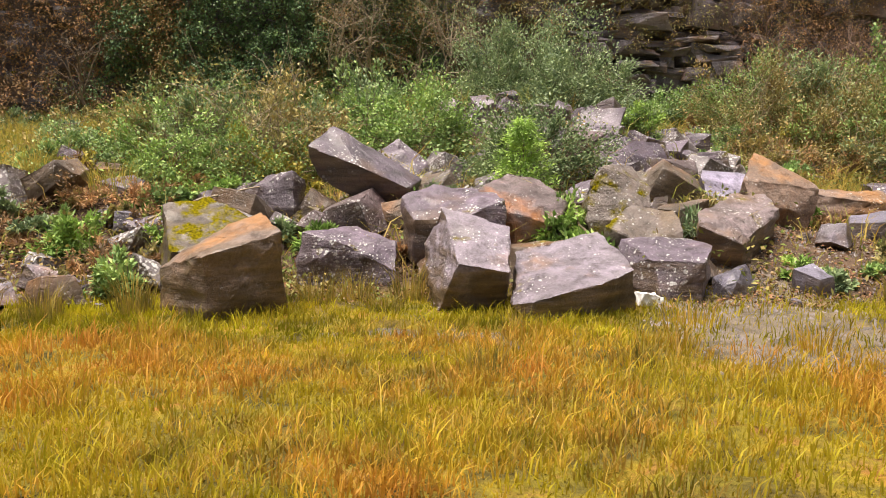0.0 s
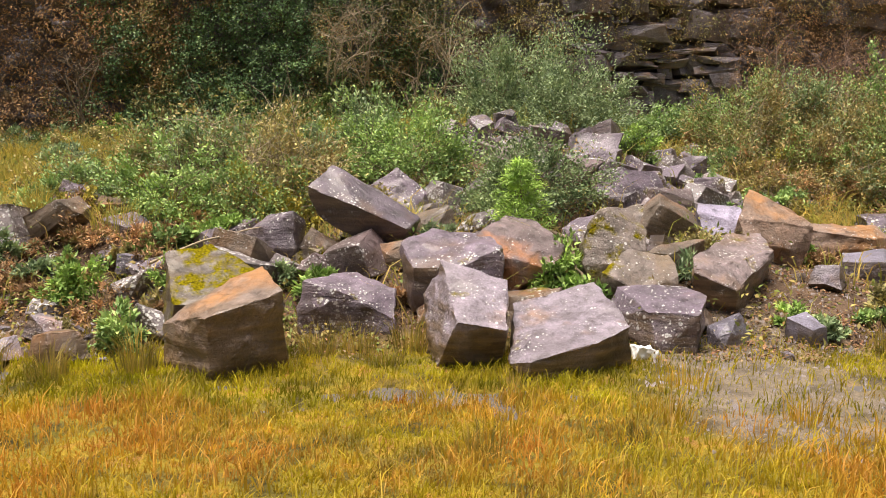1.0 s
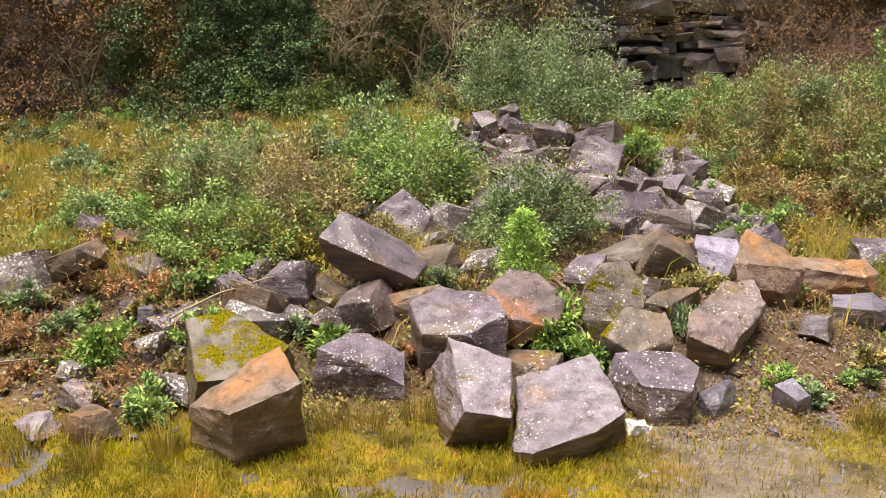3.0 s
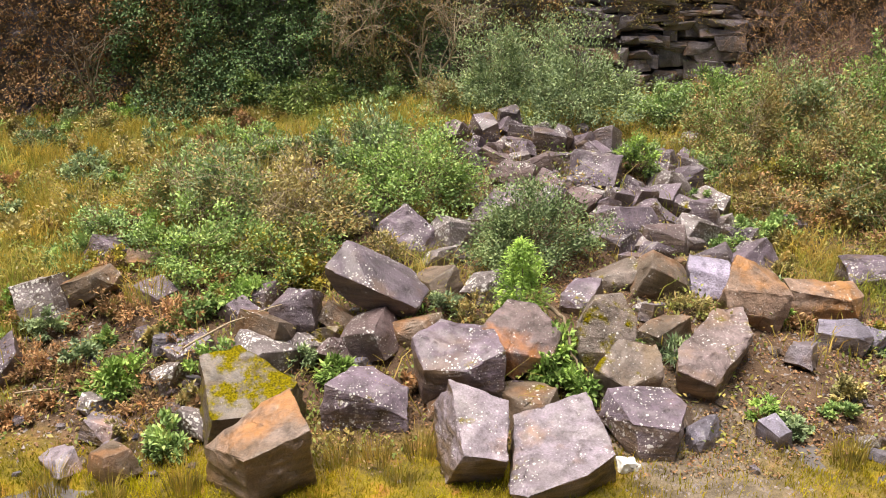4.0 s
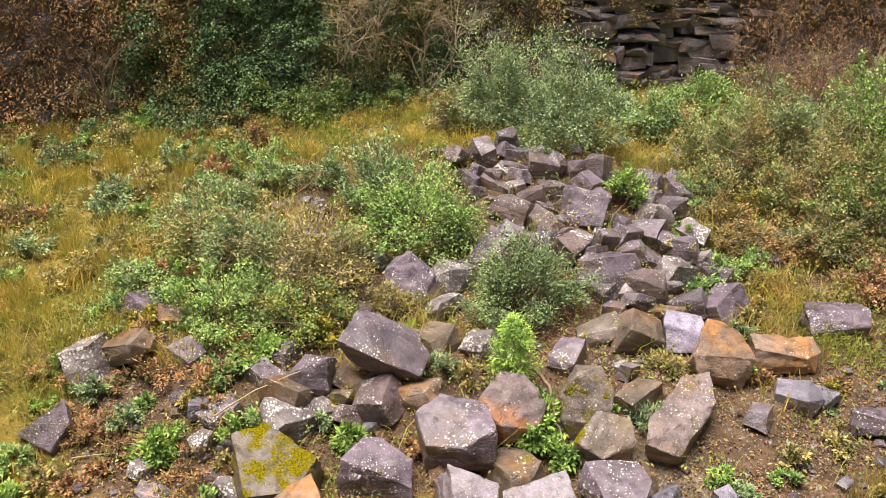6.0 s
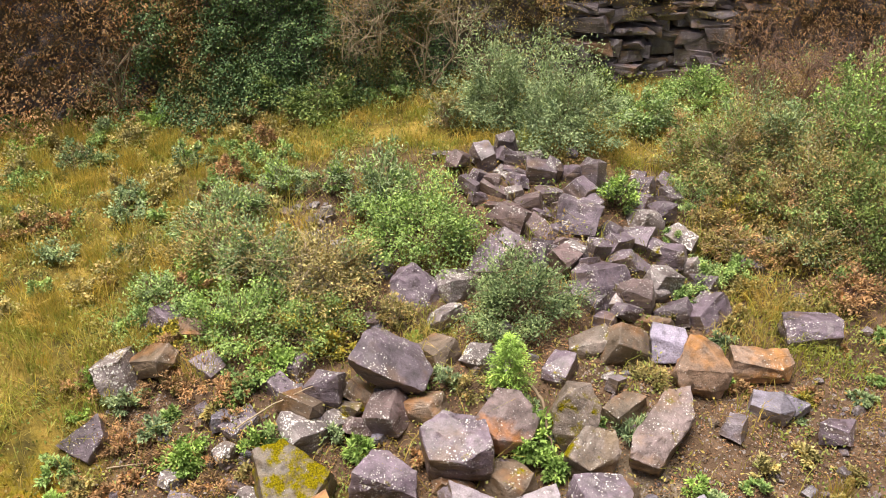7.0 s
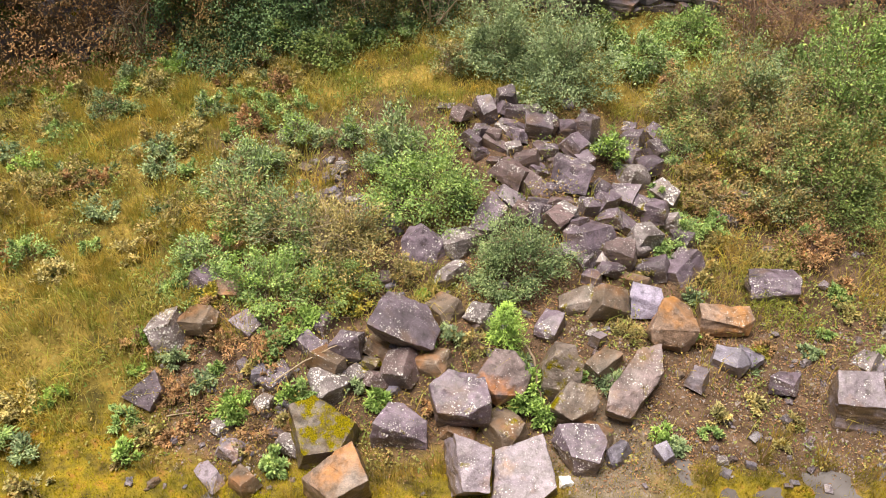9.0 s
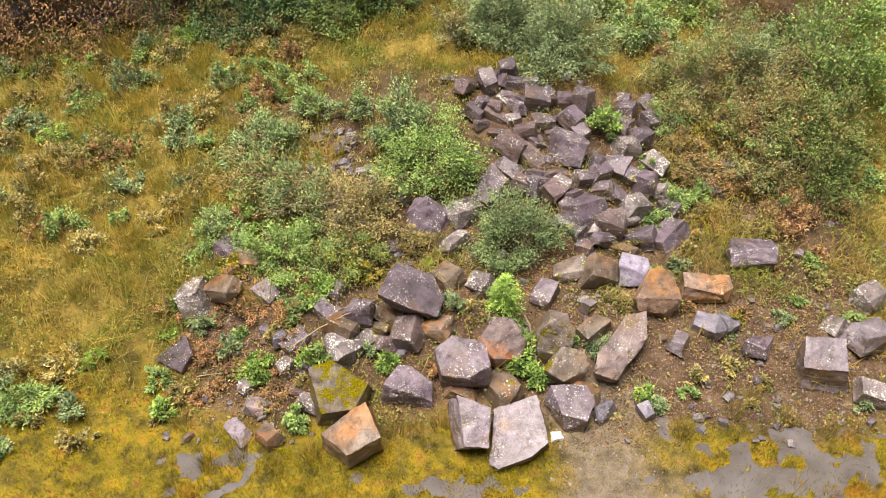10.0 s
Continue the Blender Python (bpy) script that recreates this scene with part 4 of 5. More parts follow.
boulder(2.90, 15.17, 1.80, 0.54, 0.72, 0.69, "dark", 77, -27, -8, -14)
boulder(1.38, 15.06, 1.78, 0.54, 0.28, 0.27, "purple", 78, -50, -22, -7)
boulder(1.97, 14.71, 1.55, 0.64, 0.53, 0.51, "purple", 79, -1, -6, 12)
boulder(0.94, 14.88, 1.59, 0.75, 0.32, 0.32, "red", 80, -25, 6, 19)
boulder(1.31, 14.78, 1.62, 0.44, 0.30, 0.29, "lichen", 81, 8, 1, -5)
boulder(0.99, 14.46, 1.43, 0.66, 0.31, 0.30, "red", 82, 0, 3, 6)
boulder(1.59, 14.41, 1.53, 0.60, 0.47, 0.46, "red", 83, -17, 1, -21)
boulder(1.21, 13.99, 1.48, 0.84, 0.58, 0.55, "red", 84, -42, -26, 5)
boulder(1.66, 13.68, 1.36, 0.67, 0.44, 0.42, "red", 85, -35, 11, 26)
boulder(2.41, 13.70, 1.66, 0.82, 0.81, 0.78, "purple", 86, -8, -27, 9)
boulder(2.04, 13.44, 1.44, 0.44, 0.37, 0.36, "purple", 87, 21, -16, 26)
boulder(2.18, 14.28, 1.51, 0.47, 0.38, 0.38, "red", 88, -4, -16, -5)
boulder(1.19, 13.44, 1.18, 0.85, 0.39, 0.38, "dark", 89, -37, 10, 19)
boulder(1.71, 13.15, 1.29, 0.57, 0.37, 0.36, "dark", 90, -5, -23, 4)
boulder(2.21, 13.06, 1.37, 0.73, 0.32, 0.32, "red", 91, 15, -17, 17)
boulder(2.70, 13.01, 1.35, 0.44, 0.36, 0.35, "dark", 92, 21, 8, 9)
boulder(2.22, 12.76, 1.46, 0.62, 0.34, 0.33, "lichen", 93, -35, 3, 10)
boulder(3.00, 13.60, 1.36, 0.50, 0.48, 0.46, "dark", 94, -48, -21, 26)
boulder(3.11, 13.27, 1.31, 0.52, 0.41, 0.41, "purple", 95, 30, 4, 21)
boulder(3.50, 13.63, 1.15, 0.70, 0.59, 0.57, "purple", 96, -25, 15, -1)
boulder(3.82, 14.24, 1.18, 0.66, 0.77, 0.73, "lichen", 97, 18, -5, 26)
boulder(3.86, 14.97, 1.35, 0.48, 0.39, 0.38, "purple", 98, -45, -26, -4)
boulder(3.99, 15.40, 1.44, 0.57, 0.47, 0.45, "dark", 99, 59, -16, 12)
boulder(4.49, 15.71, 1.33, 0.49, 0.53, 0.51, "purple", 100, -23, 1, 23)
boulder(4.53, 15.12, 1.29, 0.48, 0.52, 0.49, "dark", 101, -57, -16, 8)
boulder(3.97, 15.77, 1.45, 0.43, 0.36, 0.35, "purple", 102, -15, 11, -4)
boulder(2.03, 12.55, 1.39, 0.51, 0.53, 0.51, "red", 103, -50, 1, 20)
boulder(1.71, 12.74, 1.38, 0.51, 0.47, 0.45, "dark", 104, 34, -16, 20)
boulder(1.39, 12.85, 1.27, 0.52, 0.47, 0.45, "red", 105, -19, -6, 11)
boulder(3.16, 12.86, 1.18, 0.52, 0.40, 0.39, "purple", 106, -19, 2, -25)
boulder(3.47, 12.90, 0.95, 0.65, 0.47, 0.46, "dark", 107, -19, 9, 23)
boulder(2.62, 12.25, 1.07, 1.01, 0.87, 0.84, "purple", 108, 39, -23, 16)
boulder(3.18, 12.07, 0.89, 0.89, 0.67, 0.65, "red", 109, -8, 1, 2)
boulder(3.83, 12.56, 0.95, 0.78, 0.52, 0.49, "lichen", 110, 27, -4, 24)
boulder(4.18, 13.29, 1.01, 0.58, 0.59, 0.57, "purple", 111, -23, -15, -6)
boulder(4.46, 13.89, 1.01, 0.68, 0.49, 0.48, "lichen", 112, -36, 14, 11)
boulder(3.85, 11.90, 0.63, 0.81, 0.50, 0.48, "dark", 113, -23, -11, -25)
boulder(2.61, 11.44, 0.80, 0.47, 0.38, 0.38, "purple", 114, -28, -22, -5)
boulder(3.01, 11.57, 0.92, 0.50, 0.30, 0.30, "dark", 115, 16, -16, 23)
boulder(3.84, 13.39, 1.08, 0.51, 0.41, 0.41, "purple", 116, -18, 10, 8)
boulder(5.07, 17.22, 1.52, 0.40, 0.43, 0.42, "lichen", 117, -59, -18, -13)
boulder(4.62, 12.71, 0.79, 0.52, 0.44, 0.42, "dark", 118, -55, -17, -7)
boulder(0.39, 14.87, 1.75, 0.56, 0.32, 0.32, "dark", 119, -39, -17, 21)
boulder(0.57, 14.66, 1.57, 0.50, 0.27, 0.27, "dark", 120, 40, -16, 14)
boulder(5.73, 13.34, 0.74, 0.59, 0.44, 0.42, "dark", 121, -23, 9, -1)
boulder(6.10, 13.91, 0.95, 0.49, 0.34, 0.33, "lichen", 122, -48, 10, -7)
boulder(1.51, 15.36, 1.71, 0.48, 0.35, 0.33, "dark", 123, -34, -23, 23)
boulder(2.13, 15.31, 1.92, 0.42, 0.41, 0.41, "dark", 124, 57, 7, -26)
boulder(2.61, 14.71, 1.70, 0.56, 0.46, 0.43, "purple", 125, -46, -14, 25)
boulder(2.79, 14.35, 1.51, 0.49, 0.40, 0.39, "purple", 126, -53, 8, 12)
boulder(1.81, 14.14, 1.38, 0.47, 0.38, 0.36, "purple", 127, 34, 11, 11)
boulder(4.19, 14.55, 1.32, 0.50, 0.50, 0.49, "purple", 128, 16, -13, -1)
boulder(0.83, 15.10, 1.74, 0.56, 0.35, 0.33, "red", 129, -41, 5, -9)
boulder(3.62, 12.31, 0.84, 0.51, 0.43, 0.41, "lichen", 130, -55, -11, 24)
boulder(2.82, 11.86, 0.88, 0.50, 0.37, 0.36, "lichen", 131, 2, 4, -21)
boulder(4.46, 13.13, 0.83, 0.48, 0.44, 0.42, "lichen", 132, -29, -2, -23)
boulder(2.48, 11.81, 0.96, 0.50, 0.41, 0.39, "dark", 133, -56, 2, -6)
boulder(2.42, 12.50, 1.25, 0.51, 0.41, 0.41, "purple", 134, 46, -16, 20)


# ---- grass, litter and climbing green ----
def scatter(n, x0, x1, y0, y1, rng, keep=None):
    x, y = rng.uniform(x0, x1, n), rng.uniform(y0, y1, n)
    if keep is not None:
        k = rng.uniform(size=n) < keep(x, y)
        x, y = x[k], y[k]
    return np.stack([x, y, height(x, y) - 0.01], -1)


def scree_share(x, y):
    """1 on the bare, stony ground, 0 on the turf."""
    u, w = x + 0.5 * wob(x, y, 1.2, 2.0), y + 0.4 * wob(x, y, 1.5, 3.0)
    heap = smooth(-5.6, -4.8, u) * smooth(9.0, 7.8, u) * smooth(7.4, 8.0, w) * smooth(11.2, 10.2, w)
    pile = smooth(-0.3, 0.5, u) * smooth(5.0, 4.2, u) * smooth(10, 10.5, w) * smooth(16.6, 15.8, w)
    chute = smooth(-3.2, -2.6, u) * smooth(-0.2, -0.9, u) * smooth(10.4, 11.2, w) * smooth(14.4, 13.4, w) * 0.9
    heap = np.maximum(heap, np.maximum(pile, chute))
    path = smooth(1.3, 2.2, u) * smooth(4.1, 3.2, u) * smooth(4.9, 5.6, w) * smooth(9, 8, w) * 0.85
    return np.maximum(heap, path)


def build_grass():
    rng = np.random.default_rng(5)
    # short turf in front
    def turf(x, y):
        return (1 - 0.93 * scree_share(x, y)) * (0.3 + 0.7 * smooth(2.5, 1.5, x) * smooth(-3.4, -2.4, x) + 0.5 * smooth(0.03, -0.06, puddle(x, y))).clip(0, 1) * (0.4 + 0.6 * smooth(-0.5, 0.4, lumps(x, y, 1.6, 5.0))) * (0.4 + 0.6 * smooth(0.08, -0.05, puddle(x, y)))
    b = scatter(260000, -9, 9.5, 3.2, 8.6, rng, turf)
    n = len(b)
    tall = 0.4 + 0.6 * smooth(-0.5, 0.9, lumps(b[:, 0], b[:, 1], 1.1, 1.0))
    L = rng.gamma(3, 0.021, n) * (0.25 + tall) + 0.015 + 0.07 * rng.uniform(size=n) * smooth(-0.35, -0.1, puddle(b[:, 0], b[:, 1]))
    lean = np.stack([rng.normal(0.1, 0.5, n), rng.normal(0, 0.5, n), np.zeros(n)], -1)
    W = rng.uniform(0.006, 0.013, n)
    back_row = b[:, 1] + 0.5 * lumps(b[:, 0], b[:, 1], 1.3, 9.0) > 6.15
    L = np.where(back_row, L * 0.8, L)
    for k, name, m, words in ((~back_row, "meadow_grass", GRASS, "short russet and yellow wet meadow grass"), (back_row, "mossy_turf", MOSS_GRASS, "bright yellow-green mossy turf before the stones")):
        tagged(new(name, blade_mesh(name, b[k], lean[k], L[k], W[k], m, rng)), words, "grass", kind="stuff")
    # ranker grass on the bank and shelf
    def rank(x, y):
        return (1 - 0.9 * scree_share(x, y)) * (0.12 + 0.88 * smooth(-0.4, 0.4, lumps(x, y, 1.8, 6.0))) * smooth(cliff_line(x) - 0.2, cliff_line(x) - 1.2, y)
    b = scatter(190000, -15, 13, 8.2, 20.5, rng, rank)
    n = len(b)
    L = rng.gamma(4, 0.06, n) * (0.55 + 0.6 * smooth(-0.6, 0.8, lumps(b[:, 0], b[:, 1], 0.9, 2.0))) + 0.04
    lean = np.stack([rng.normal(0.05, 0.8, n), rng.normal(-0.15, 0.8, n), np.zeros(n)], -1)
    tagged(new("bank_grass", blade_mesh("bank_grass", b, lean, L, rng.uniform(0.009, 0.018, n), BANK, rng)), "rank golden and green grass on the bank", "grass", kind="stuff")
    # broad-leaved weeds through the grass
    def weedy(x, y):
        return (1 - 0.55 * scree_share(x, y)) * (0.2 + 0.8 * smooth(-0.2, 0.5, lumps(x, y, 1.5, 7.0))) * smooth(cliff_line(x), cliff_line(x) - 1, y)
    b = scatter(170000, -15, 13, 7.6, 20.5, rng, weedy)
    n = len(b)
    b[:, 2] += rng.uniform(0.02, 0.4, n) * (0.3 + 0.7 * smooth(-0.2, 0.8, lumps(b[:, 0], b[:, 1], 2.3, 8.0)))
    way = rng.normal(size=(n, 3)) + np.array([0, -0.2, 0.3])
    tagged(new("weeds", leaf_mesh("weeds", b, way, 0.068, 0.036, WEED, rng)), "low broad-leaved weeds and bramble in the grass", "weeds", kind="stuff")
    # dead leaves on the scree
    def litter(x, y):
        return scree_share(x, y) * (0.35 + 0.65 * smooth(-0.4, 0.5, lumps(x, y, 1.9, 4.0)))
    b = scatter(120000, -7, 11, 7.2, 16.5, rng, litter)
    n = len(b)
    b[:, 2] += rng.uniform(0.01, 0.06, n)
    way = rng.normal(size=(n, 3)) * np.array([1, 1, 0.35])
    tagged(new("leaf_litter", leaf_mesh("leaf_litter", b, way, 0.045, 0.024, LITTER, rng)), "dead brown leaves and stalks over the scree", "leaf litter", kind="stuff")


def tussock(x, y, seed, tall=0.5, wide=0.35, mat=None, n=260, label="tuft of rush with straw-brown tips"):
    rng = np.random.default_rng(seed)
    r = wide * 0.4 * np.sqrt(rng.uniform(0, 1, n))
    a = rng.uniform(0, 2 * np.pi, n)
    b = np.stack([r * np.cos(a), r * np.sin(a), np.full(n, -0.02)], -1)
    lean = np.stack([np.cos(a), np.sin(a), np.zeros(n)], -1) * rng.uniform(0.05, 0.75, n)[:, None] + rng.normal(0, 0.12, (n, 3)) * np.array([1, 1, 0])
    ob = new("rush_tuft", blade_mesh("rush_tuft", b, lean, tall * rng.uniform(0.5, 1.1, n), rng.uniform(0.005, 0.01, n), mat or RUSH, rng))
    ob.location = (x, y, hz(x, y))
    return tagged(ob, label, "rush", "rush tufts")


def ivy_sheet(name, x0, x1, z0, z1, n, mat, seed, size, label, bulge=0.9, holes=0.0):
    """Leaves that hang over the face in lumps."""
    rng = np.random.default_rng(seed)
    x, z = rng.uniform(x0, x1, n), rng.uniform(z0, z1, n)
    lump = 1.1 * lumps(x, z, 1.3, seed * 0.7) + 0.5 * lumps(x, z, 4.5, seed * 1.3)
    k = rng.uniform(size=n) < smooth(holes - 1.0, holes - 0.2, lump)
    edge = smooth(x0, x0 + 1, x) * smooth(x1, x1 - 1, x)
    k &= rng.uniform(size=n) < edge
    x, z, lump = x[k], z[k], lump[k]
    n = len(x)
    y = cliff_line(x) + 0.14 * (z - 2) - 0.15 - bulge * (0.35 + 0.4 * lump) - np.abs(rng.normal(0, 0.16, n)) - 0.5 * smooth(3.2, 1.6, z)
    way = np.stack([rng.normal(0, 0.6, n), rng.normal(-0.6, 0.4, n), rng.normal(-0.35, 0.5, n)], -1)
    return tagged(new(name, leaf_mesh(name, np.stack([x, y, z], -1), way, size[0], size[1], mat, rng)), label, "ivy", kind="stuff")


def bare_tree(x, y, z, tall, seed, mat, name="bare_tree", label="", spread=0.5, lean=(0, -0.25), depth=4, trunk=0.05):
    """A leafless small tree: trunk, limbs and twigs."""
    rng = np.random.default_rng(seed)
    root = new(name)
    root.location = (x, y, z)
    levels = [[] for _ in range(depth)]

    def grow(p, d, length, r, lev):
        pts = [p]
        for _ in range(4):
            d = unit(d + rng.normal(0, 0.16, 3) + np.array([0, 0, -0.02 * lev]))
            pts.append(pts[-1] + d * length / 4)
        levels[lev].append((pts, r, r * 0.5))
        if lev + 1 < depth:
            for k in range(rng.integers(3, 6)):
                q = pts[int(rng.integers(1, 5))]
                nd = unit(d + rng.normal(0, spread, 3) + np.array([0, -0.1, 0.12]))
                grow(q, nd, length * rng.uniform(0.5, 0.8), r * 0.5, lev + 1)

    for _ in range(3):
        grow(np.array([rng.normal(0, 0.08), 0, 0]), unit(np.array([lean[0] + rng.normal(0, 0.3), lean[1], 1.0])), tall * rng.uniform(0.4, 0.55), trunk, 0)
    for one in levels[0]:
        part("trunk", tubes("trunk", [one], mat, 5), root)
    part("branchwork", tubes("branchwork", [q for lev in levels[1:] for q in lev], mat, 3), root, kind="stuff")
    return tagged(root, label, "tree")


build_grass()
ivy_sheet("ivy", -8.0, 0.6, 1.6, 8.5, 120000, IVY, 3, (0.062, 0.045), "dark green ivy hanging over the quarry face", 0.9, -0.1)
ivy_sheet("bracken", -18, -4.8, 1.4, 8.5, 62000, BROWNLEAF, 6, (0.085, 0.035), "dead brown bracken and bramble on the face", 0.8, -0.2)
ivy_sheet("hanging_scrub", -7, 3.2, 1.8, 8.5, 60000, OLIVE, 9, (0.07, 0.03), "olive scrub hanging over the quarry face", 1.05, 0.3)
ivy_sheet("ledge_scrub", 2.2, 16, 3.6, 9, 42000, OLIVE, 14, (0.07, 0.028), "olive scrub growing along the upper ledges", 0.6, 0.35)
ivy_sheet("russet_scrub", 6.6, 17, 1.8, 8, 42000, BROWNLEAF, 17, (0.09, 0.022), "russet scrub on the quarry face", 1.0, -0.3)

# ---- bushes and weeds ----
shrub(1.16, 17.97, 2.33, 2.2, TEAL, 1, "sallow_bush", "grey-green sallow bush behind the stone heap", 11000, (0.058, 0.02), 80, 30)
shrub(2.48, 16.88, 2.51, 1.8, TEAL, 2, "sallow_bush", "grey-green spreading sallow bush behind the stone heap", 11000, (0.058, 0.02), 80, 30)
shrub(-1.20, 14.34, 1.54, 1.3, TEAL, 3, "willow_shrub", "grey-green willow shrub on the bank", 2600, (0.08, 0.022), 40, 18, second=GREEN)
shrub(-0.52, 13.40, 2.24, 1.25, GREEN, 4, "shrub", "leafy mid-green shrub beside the stone heap", 7020, (0.049, 0.024), 70, 24, second=BRIGHT)
shrub(-2.38, 11.94, 2.49, 1.5, STRAW, 5, "twiggy_shrub", "twiggy fading olive shrub with pale stems", 4480, (0.055, 0.019), 60, 60, stem_mat=TWIG_PALE, second=OLIVE)
shrub(-3.32, 12.22, 1.71, 1.45, TEAL, 6, "twiggy_shrub", "thin grey-green shrub with pale stems", 3360, (0.055, 0.019), 40, 40, second=GREEN)
shrub(-2.40, 10.96, 1.61, 0.9, GREEN, 7, "shrub", "low green shrub with yellow leaves beneath the twiggy one", 4320, (0.041, 0.019), 50, 20, second=YELLOW)
shrub(-1.84, 10.64, 0.58, 0.5, YELLOW, 8, "shrub", "small shrub with yellow autumn leaves", 1215, (0.041, 0.024), 22, 10)
shrub(-4.58, 12.05, 1.20, 0.4, BRIGHT, 9, "shrub", "low bright green shrub on the bank", 2025, (0.049, 0.022), 30, 10, stem_r=0.006)
shrub(-4.59, 13.87, 1.64, 0.6, TEAL, 10, "willow_shrub", "silvery willow shrub in the bank grass", 2400, (0.08, 0.02), 40, 18, second=GREEN)
shrub(-4.96, 10.88, 1.03, 0.35, GREEN, 11, "shrub", "low green shrub on the bank edge", 1620, (0.041, 0.018), 26, 10, stem_r=0.006)
shrub(-4.54, 10.60, 0.65, 0.35, YELLOW, 12, "shrub", "low yellow-leaved bramble on the bank edge", 1080, (0.041, 0.021), 20, 8, stem_r=0.006)
shrub(-5.51, 9.84, 0.40, 0.28, BRIGHT, 13, "shrub", "small bright green seedling in the grass", 675, (0.049, 0.019), 14, 6, stem_r=0.006)
shrub(-3.75, 8.67, 0.66, 0.35, BRIGHT, 14, "spurge", "bright green spurge on the scree", 1300, (0.062, 0.024), 20, 8, stem_r=0.006, spread=0.08)
shrub(-1.29, 8.78, 0.41, 0.35, BRIGHT, 15, "spurge", "bright green spurge between boulders", 700, (0.08, 0.022), 16, 8, stem_r=0.006, spread=0.08)
shrub(-2.53, 8.96, 0.50, 0.28, GREEN, 16, "spurge", "green weed between boulders", 700, (0.06, 0.02), 16, 8, stem_r=0.006, spread=0.08)
shrub(-1.72, 9.08, 0.43, 0.32, TEAL, 17, "weed_clump", "grey-green weed between boulders", 700, (0.06, 0.02), 16, 8, stem_r=0.006)
shrub(1.16, 8.91, 0.72, 0.42, BRIGHT, 18, "spurge", "broad bright green spurge between boulders", 1100, (0.068, 0.026), 24, 10, stem_r=0.006, spread=0.08)
shrub(1.56, 8.56, 0.50, 0.36, BRIGHT, 19, "spurge", "bright green spurge against a boulder", 800, (0.068, 0.026), 18, 8, stem_r=0.006, spread=0.08)
shrub(2.69, 9.10, 0.54, 0.32, TEAL, 20, "weed_clump", "silvery green weed beside a boulder", 800, (0.07, 0.016), 18, 8, stem_r=0.006)
shrub(4.69, 12.95, 1.01, 0.42, GREEN, 21, "shrub", "small green bush at the heap's edge", 2025, (0.045, 0.021), 30, 10, stem_r=0.006)
shrub(3.34, 14.62, 0.75, 0.8, BRIGHT, 22, "shrub", "light green bush growing out of the stones", 2295, (0.045, 0.021), 30, 12, second=TEAL)
shrub(4.25, 13.88, 0.44, 0.35, GREEN, 23, "shrub", "small green bush between stones", 810, (0.041, 0.019), 14, 8, stem_r=0.006)
shrub(-4.90, 9.53, 0.51, 0.3, TEAL, 24, "weed_clump", "grey-green weed beside a lichen stone", 700, (0.06, 0.018), 16, 8, stem_r=0.006)
shrub(-3.21, 9.81, 0.64, 0.32, GREEN, 25, "weed_clump", "green weeds between boulders", 900, (0.055, 0.024), 22, 8, stem_r=0.006)
shrub(-2.78, 10.28, 0.82, 0.35, BRIGHT, 26, "weed_clump", "bright green weeds above the boulders", 1100, (0.055, 0.024), 26, 10, stem_r=0.006)
shrub(-0.08, 9.91, 0.42, 0.28, TEAL, 27, "weed_clump", "grey-green weed beside the great slab", 600, (0.05, 0.016), 16, 8, stem_r=0.006)
shrub(-0.96, 11.41, 0.88, 0.35, OLIVE, 28, "weed_clump", "brown-green dry weeds above the slab", 900, (0.05, 0.016), 24, 24, stem_mat=TWIG_PALE, stem_r=0.006)
shrub(3.12, 10.18, 0.73, 0.28, OLIVE, 29, "weed_clump", "dry green weeds between boulders", 900, (0.05, 0.014), 24, 14, stem_r=0.006)
shrub(0.28, 9.82, 0.54, 0.35, OLIVE, 30, "weed_clump", "dry brown weeds between boulders", 600, (0.05, 0.014), 18, 18, stem_r=0.006)
shrub(-5.64, 16.31, 0.66, 0.5, TEAL, 31, "shrub", "blue-green bush in the bank grass", 1215, (0.057, 0.024), 22, 8, second=BRIGHT)
shrub(-7.85, 16.26, 1.22, 0.5, EVERTEAL, 32, "shrub", "dark low bush in the bank grass", 1755, (0.049, 0.019), 28, 14)
shrub(-3.34, 15.14, 1.10, 0.65, TEAL, 33, "shrub", "grey-green bush in the bank grass", 2025, (0.053, 0.018), 30, 14, second=BRIGHT)
shrub(-4.45, 15.96, 0.85, 0.3, GREEN, 34, "weed_clump", "green weeds in the bank grass", 700, (0.05, 0.022), 18, 8, stem_r=0.006)
shrub(-6.45, 14.93, 0.92, 0.3, GREEN, 35, "weed_clump", "green weeds in the golden grass", 700, (0.05, 0.022), 18, 8, stem_r=0.006)
shrub(-7.56, 14.11, 0.78, 0.35, EVERTEAL, 36, "weed_clump", "dark weeds in the golden grass", 700, (0.05, 0.022), 18, 8, stem_r=0.006)
shrub(-7.70, 17.52, 1.16, 0.35, GREEN, 37, "weed_clump", "green weeds in the golden grass", 800, (0.06, 0.026), 20, 8, stem_r=0.006)
shrub(-8.76, 15.53, 0.95, 0.4, GREEN, 38, "weed_clump", "green weeds in the golden grass", 800, (0.06, 0.026), 20, 8, stem_r=0.006)
shrub(-6.46, 18.79, 1.49, 0.7, YELLOW, 39, "shrub", "yellow-leaved bush at the foot of the face", 1485, (0.049, 0.024), 26, 14)
shrub(-7.83, 19.32, 2.21, 1.3, OLIVE, 40, "twiggy_shrub", "twiggy olive bush at the foot of the face", 3639, (0.055, 0.019), 40, 40, stem_mat=TWIG_PALE, second=TEAL)
